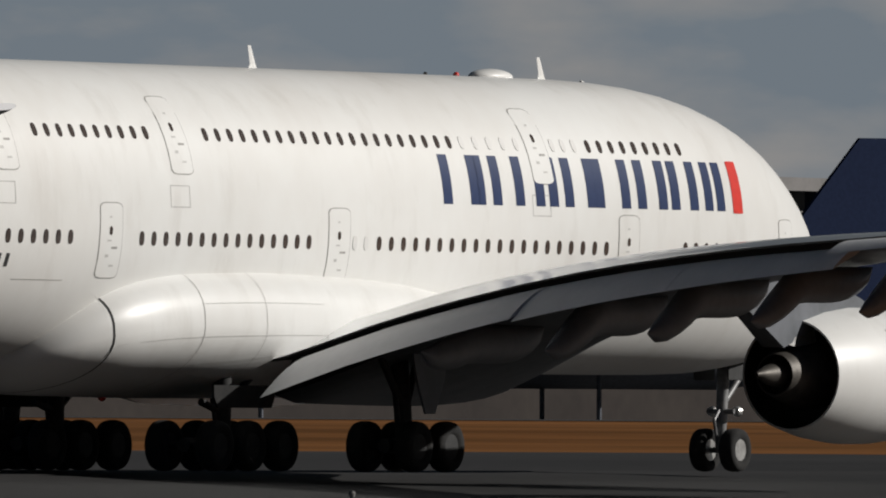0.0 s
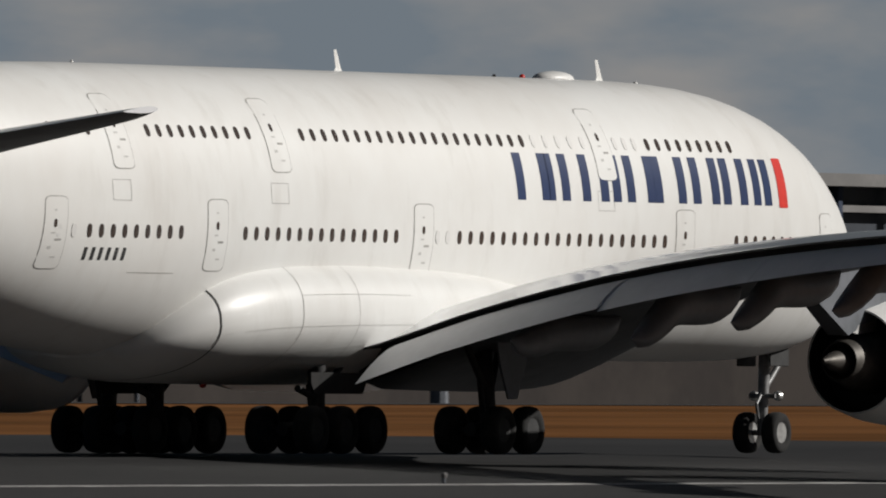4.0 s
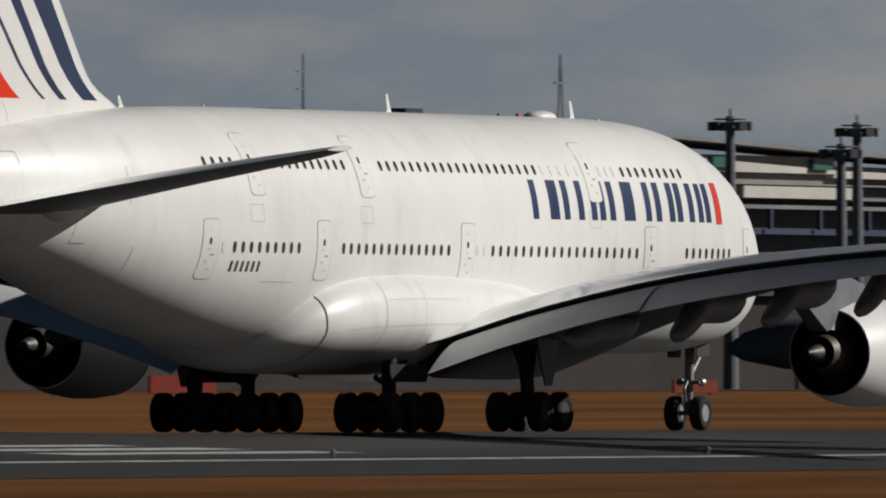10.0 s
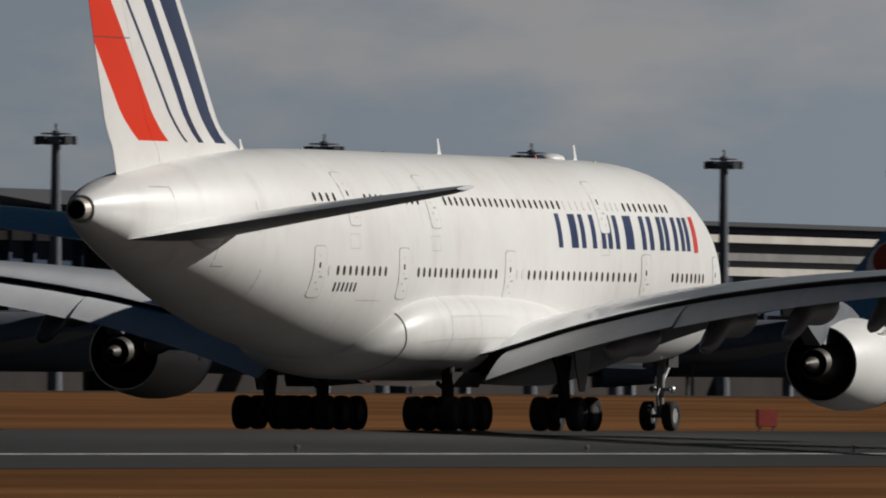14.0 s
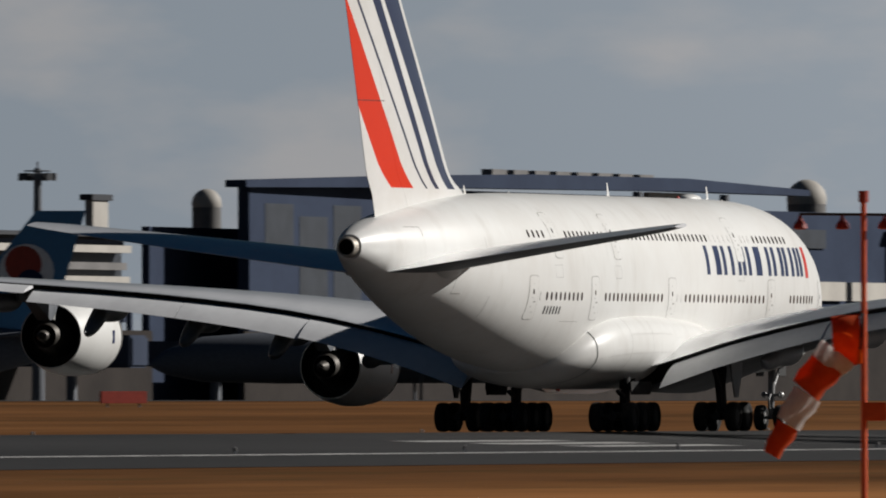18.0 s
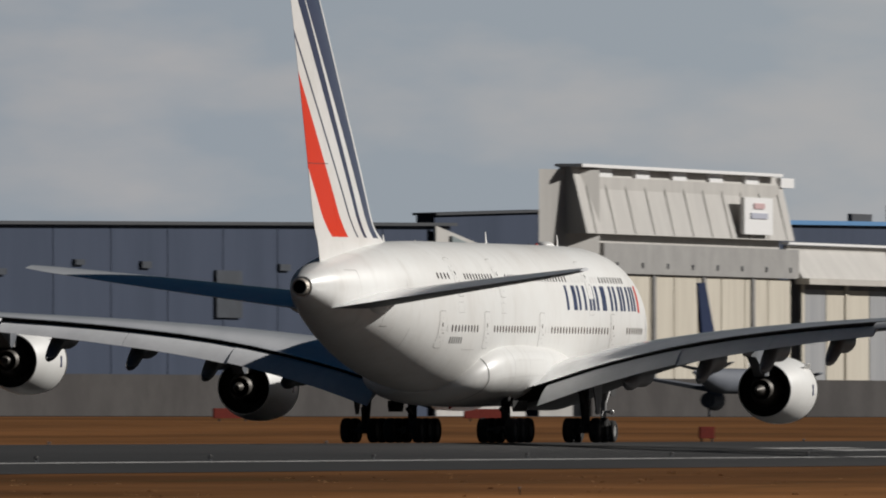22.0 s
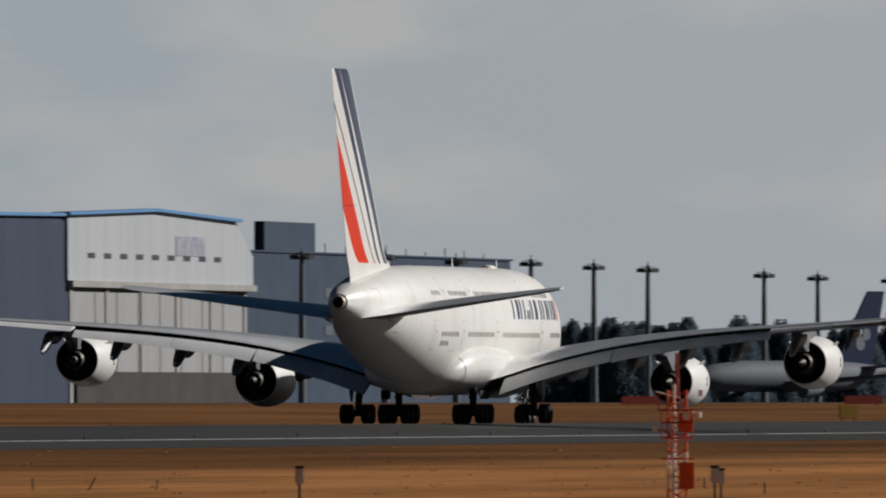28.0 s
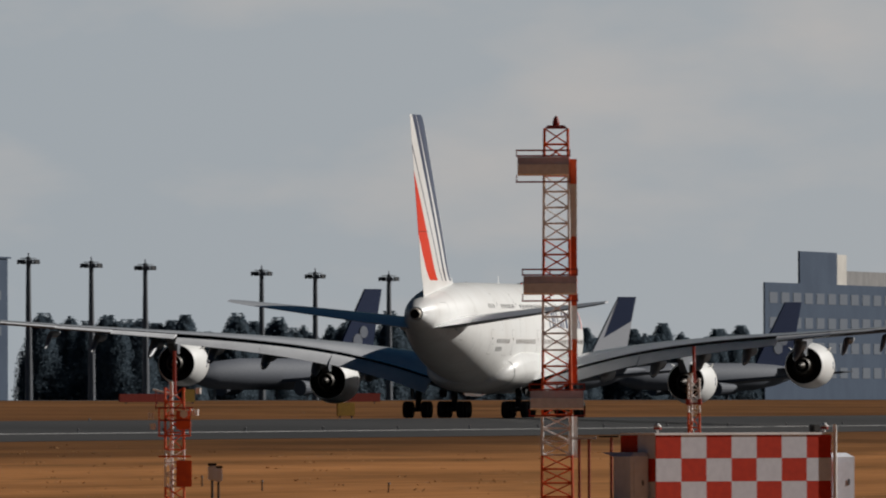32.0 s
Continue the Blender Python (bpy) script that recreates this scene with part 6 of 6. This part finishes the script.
def monitor_mast(x, y, top, w, label, busy):
    g = ground_z(y)
    m = thing("monitor_mast", label, "mast", "", (x, y, g), math.degrees(math.atan2(y, x)) - 90)
    levels = ((g, -1.6, ORANGE), (-1.6, -0.4, SIGNWHITE), (-0.4, 0.7, ORANGE), (0.7, top - 1.2, SIGNWHITE if not busy else ORANGE))
    for z0, z1, mm in levels:
        if z1 > z0:
            lattice_tower(m, w, w, z0 - g, z1 - g, 0.45, mm, 0.026)
    part("spike", tube(bmesh.new(), (0, 0, top - 1.4 - g), (0, 0, top - g), 0.07, 0.05), SIGNRED, m)
    part("centre_pole", tube(bmesh.new(), (-0.1, -0.1, 0), (-0.1, -0.1, top - 1.0 - g), 0.06), SIGNWHITE, m)
    if busy:
        part("equipment_box", box(bmesh.new(), 0.05, 0.55, -0.4, -0.1, -1.6 - g, -0.75 - g, 0.02), ORANGE, m)
        part("equipment_box", box(bmesh.new(), 0.05, 0.5, -0.4, -0.1, 0.25 - g, 0.85 - g, 0.02), ORANGE, m)
        part("boom", tube(bmesh.new(), (-0.7, 0, 1.55 - g), (0.1, 0, 1.35 - g), 0.03), SIGNWHITE, m)
        part("rail", tube(bmesh.new(), (-0.55, -0.3, 0.95 - g), (0.6, -0.3, 0.95 - g), 0.025), SIGNRED, m)
        for z in (0.05, 0.55, 0.95, -0.62):
            bm = bmesh.new()
            for k in range(4):
                c = ((-0.5, -0.42), (0.5, -0.42), (0.5, 0.42), (-0.5, 0.42))
                tube(bm, (*c[k], z - g), (*c[(k + 1) % 4], z - g), 0.028)
            part("rail", bm, ORANGE if z < 0.5 else SIGNRED, m)
        for dx, dy in ((-0.5, -0.42), (0.5, -0.42), (0.5, 0.42), (-0.5, 0.42)):
            part("rail_post", tube(bmesh.new(), (dx, dy, 0.05 - g), (dx, dy, 0.95 - g), 0.025), ORANGE, m)
        part("aerial_dish", tube(bmesh.new(), (0.3, -0.45, 0.75 - g), (0.3, -0.6, 0.75 - g), 0.05, 0.13, 12), SIGNWHITE, m)
        part("boom", tube(bmesh.new(), (-0.6, 0, 0.9 - g), (-0.6, 0, 1.5 - g), 0.02), SIGNRED, m)
        for dx, dz in ((-0.75, 0.7), (0.5, 0.8), (0.7, 0.8), (0.78, 1.5), (-0.7, 0.35)):
            part("lamp", tube(bmesh.new(), (dx, -0.3, dz - g - 0.1), (dx, -0.3, dz - g + 0.1), 0.09, n=9), SIGNWHITE, m)
    else:
        for dx in (-0.22, 0.22):
            part("lamp", tube(bmesh.new(), (dx, -0.2, 1.0 - g), (dx, -0.2, 1.22 - g), 0.09, n=9), SIGNRED, m)
        part("bracket", tube(bmesh.new(), (-0.3, -0.2, 1.05 - g), (0.3, -0.2, 1.05 - g), 0.03), SIGNRED, m)
    return m


monitor_mast(592, 115, 2.8, 0.6, "squat red and white lattice monitor mast with lamps", True)
monitor_mast(690, 114.2, 3.2, 0.42, "slim red and white lattice monitor mast", False)

az = math.atan2(107.6, 661)
hx, hy = 661.0, 107.6
g = ground_z(hy)
hut = thing("equipment_hut", "low equipment hut in red and white chequers", "hut", "", (hx, hy, g), math.degrees(az) - 52)
HR = mat("red chequer paint", (0.52, 0.034, 0.008), (0.44, 0.027, 0.007), 0.6)
HR.node_tree.nodes["Principled BSDF"].inputs["Specular IOR Level"].default_value = 0.15
HW = mat("cool white chequer paint", (0.60, 0.62, 0.68), (0.54, 0.56, 0.62), 0.55)
top = -0.02 - g
block("wall", hut, -4.0, 4.0, 0, 2.0, 0, top - 0.06, CONCRETE)
cw = 8.0 / 7
for r_ in range(4):
    for c_ in range(7):
        z1 = top - 0.07 - r_ * 0.83
        z0 = max(0.0, z1 - 0.83)
        if z1 - z0 < 0.02:
            continue
        block("chequer_panel", hut, -4.0 + c_ * cw, -4.0 + (c_ + 1) * cw, -0.03, 0.0, z0 + 0.004, z1, HR if (r_ + c_) % 2 == 0 else HW)
for r_ in range(4):
    for c_ in range(2):
        z1 = top - 0.07 - r_ * 0.83
        z0 = max(0.0, z1 - 0.83)
        for x_ in (-4.03, 4.0):
            if z1 - z0 > 0.02:
                block("chequer_panel", hut, x_, x_ + 0.03, c_, c_ + 1.0, z0 + 0.004, z1, HW if (r_ + c_) % 2 == 0 else HR)
block("roof", hut, -4.05, 4.05, -0.06, 2.05, top - 0.06, top + 0.02, SIGNWHITE)
for dx in (-3.75, 3.85):
    part("roof_lamp", lathe(bmesh.new(), [(0, 0.04), (0.12, 0.05), (0.15, 0.14), (0.27, 0.14), (0.36, 0.04)], 12), SIGNWHITE, hut).matrix_basis = pose(dx, 0.2, top, 0, -90, 0)
    part("lamp_band", lathe(bmesh.new(), [(0.05, 0.145), (0.14, 0.145)], 12), SIGNRED, hut).matrix_basis = pose(dx, 0.2, top + 0.08, 0, -90, 0)
block("flood_lamp", hut, 3.2, 3.55, 0.0, 0.3, top + 0.02, top + 0.3, STEEL, "", 0.04)
part("pipe", tube(bmesh.new(), (4.1, -0.1, 0), (4.1, -0.1, top + 0.3), 0.07), SIGNWHITE, hut)
for dx0, dx1, zz, nm in ((-4.9, -4.1, 2.1, "pale side cabinet"), (4.2, 5.3, 2.05, "pale side cabinet")):
    cab = thing("equipment_cabinet", "pale grey equipment cabinet beside the chequered hut", "cabinet", "", (hx, hy, g), math.degrees(az) - 52)
    s_ = 1 if dx0 > 0 else -1
    part("body", loft([[(dx0, 0.3, 0), (dx1, 0.3, 0), (dx1, 1.3, 0), (dx0, 1.3, 0)], [(dx0, 0.3, zz - 0.15), (dx1, 0.3, zz - 0.15), (dx1, 1.3, zz - 0.15), (dx0, 1.3, zz - 0.15)], [(dx0 + (0.25 if s_ < 0 else 0), 0.4, zz), (dx1 - (0.3 if s_ > 0 else 0), 0.4, zz), (dx1 - (0.3 if s_ > 0 else 0), 2.3, zz), (dx0 + (0.25 if s_ < 0 else 0), 2.3, zz)]]), HW, cab)
    part("door", box(bmesh.new(), dx0 + 0.15, dx1 - 0.15, 0.27, 0.3, 0.2, zz - 0.3), HW, cab)
    part("handle", box(bmesh.new(), dx1 - 0.3, dx1 - 0.25, 0.24, 0.27, 0.9, 1.1), STEEL, cab)
rack = thing("cable_rack", "red steel posts carrying a pale cable tray", "rack", "", (hx, hy, g), math.degrees(az) - 90)
for dx in (-5.9, -5.55, -4.75):
    part("post", tube(bmesh.new(), (dx, 0, 0), (dx, 0, top - 0.15), 0.05), SIGNRED, rack)
part("tray", box(bmesh.new(), -6.2, -5.3, -0.2, 0.2, top - 0.2, top - 0.13), SIGNWHITE, rack)
part("bracket", box(bmesh.new(), -5.2, -4.5, -0.1, 0.1, top - 0.14, top - 0.08), STEEL, rack)
for x, y, t_ in ((534, 115, -0.65), (599.5, 115, -0.95), (562, 108, -0.75)):
    s = thing("marker_lamp", "small pale lamp box on a thin stake", "lamp", "field lamps", (x, y, ground_z(y)), math.degrees(math.atan2(y, x)) - 90)
    hh = t_ - ground_z(y)
    part("stake", tube(bmesh.new(), (0, 0, 0), (0, 0, hh - 0.3), 0.04), STEEL, s)
    part("lamp_box", box(bmesh.new(), -0.13, 0.13, -0.12, 0.12, hh - 0.52, hh - 0.08, 0.03), HW, s)
    part("hood", box(bmesh.new(), -0.14, 0.14, -0.14, 0.14, hh - 0.08, hh, 0.02), STEEL, s)

for x, y, h2, lean in ((744.5, 171.5, 0.5, 0), (752, 168, 0.45, 8), (748, 170, 0.55, 35), (748.5, 198, 0.35, -6), (773.5, 146.5, 0.5, 0), (773, 141, 0.45, 4), (799, 154, 0.5, 0), (789, 170, 0.4, 10)):
    st = thing("marker_stake", "short weathered wooden stake in the grass", "stake", "field stakes", (x, y, ground_z(y) - 0.05), math.degrees(math.atan2(y, x)) - 90)
    part("stake", tube(bmesh.new(), (0, 0, 0), (h2 * math.sin(radians(lean)), 0, h2), 0.035, 0.03, 6), BARK, st)
    part("cap", tube(bmesh.new(), (h2 * math.sin(radians(lean)), 0, h2 - 0.06), (h2 * math.sin(radians(lean)), 0, h2 + 0.02), 0.05, n=6), CONCRETE, st)

# dry tufts on the near grass
bm = bmesh.new()
rg = random.Random(3)
for i in range(1000):
    x = rg.uniform(240, 1150)
    y = x * rg.uniform(0.16, 0.30)
    if not 95 < y < 236:
        continue
    z = ground_z(y)
    s = rg.uniform(0.05, 0.12)
    for k in range(4):
        a = rg.uniform(0, 6.28)
        b = Vector((x + rg.uniform(-.3, .3), y + rg.uniform(-.3, .3), z - 0.02))
        tip = b + Vector((0.18 * math.cos(a), 0.18 * math.sin(a), s))
        w = Vector((0.05 * math.sin(a), -0.05 * math.cos(a), 0))
        bm.faces.new([bm.verts.new(b - w), bm.verts.new(b + w), bm.verts.new(tip)])
tagged(part("grass_tufts", bm, mat("pale straw", (0.42, 0.21, 0.07), (0.3, 0.14, 0.045), 0.9)), "dry tan grass tufts on the field", "grass", kind="stuff")


def motions():
    """The airliner rolls along the centre line, its wheels turning and its wings bending up as they take the load; the windsock stirs."""
    rows = [(t, pose(s, y, 0, 0, 0, turn)) for t, s, y, turn in ROLL]
    walk(airliner, rows)
    times = [0.5 * i for i in range(65)]
    for w, r in WHEELS:
        turn, last, out = 0.0, None, []
        for t in times:
            k = max(i for i, q in enumerate(ROLL) if q[0] <= t)
            a, b = ROLL[k], ROLL[min(k + 1, len(ROLL) - 1)]
            s = a[1] if b[0] == a[0] else a[1] + (b[1] - a[1]) * (t - a[0]) / (b[0] - a[0])
            if last is not None:
                turn += min(80.0, math.degrees((s - last) / r))
            last = s
            m = pose(*w.location, 0, turn, 0)
            out.append((t, m))
        walk(w, out)
    for side, lifts in ((1, ((0, 0.7), (9, 0.8), (20, 1.0), (32, 1.0))), (-1, ((0, -1.0), (9, -1.0), (14, -0.7), (20, 0.0), (32, 0.1)))):
        for o in HUNG[side]:
            rest = o.matrix_basis.copy()
            walk(o, [(t, bend(side, d) @ rest) for t, d in lifts])
    for o, x, z, tilt, k in SOCKS:
        walk(o, [(t, pose(x, 0, z, 0, -tilt - (0.4 + 0.5 * k) * math.sin(1.3 * t + 0.5 * k), 0)) for t in range(0, 33, 2)])


motions()
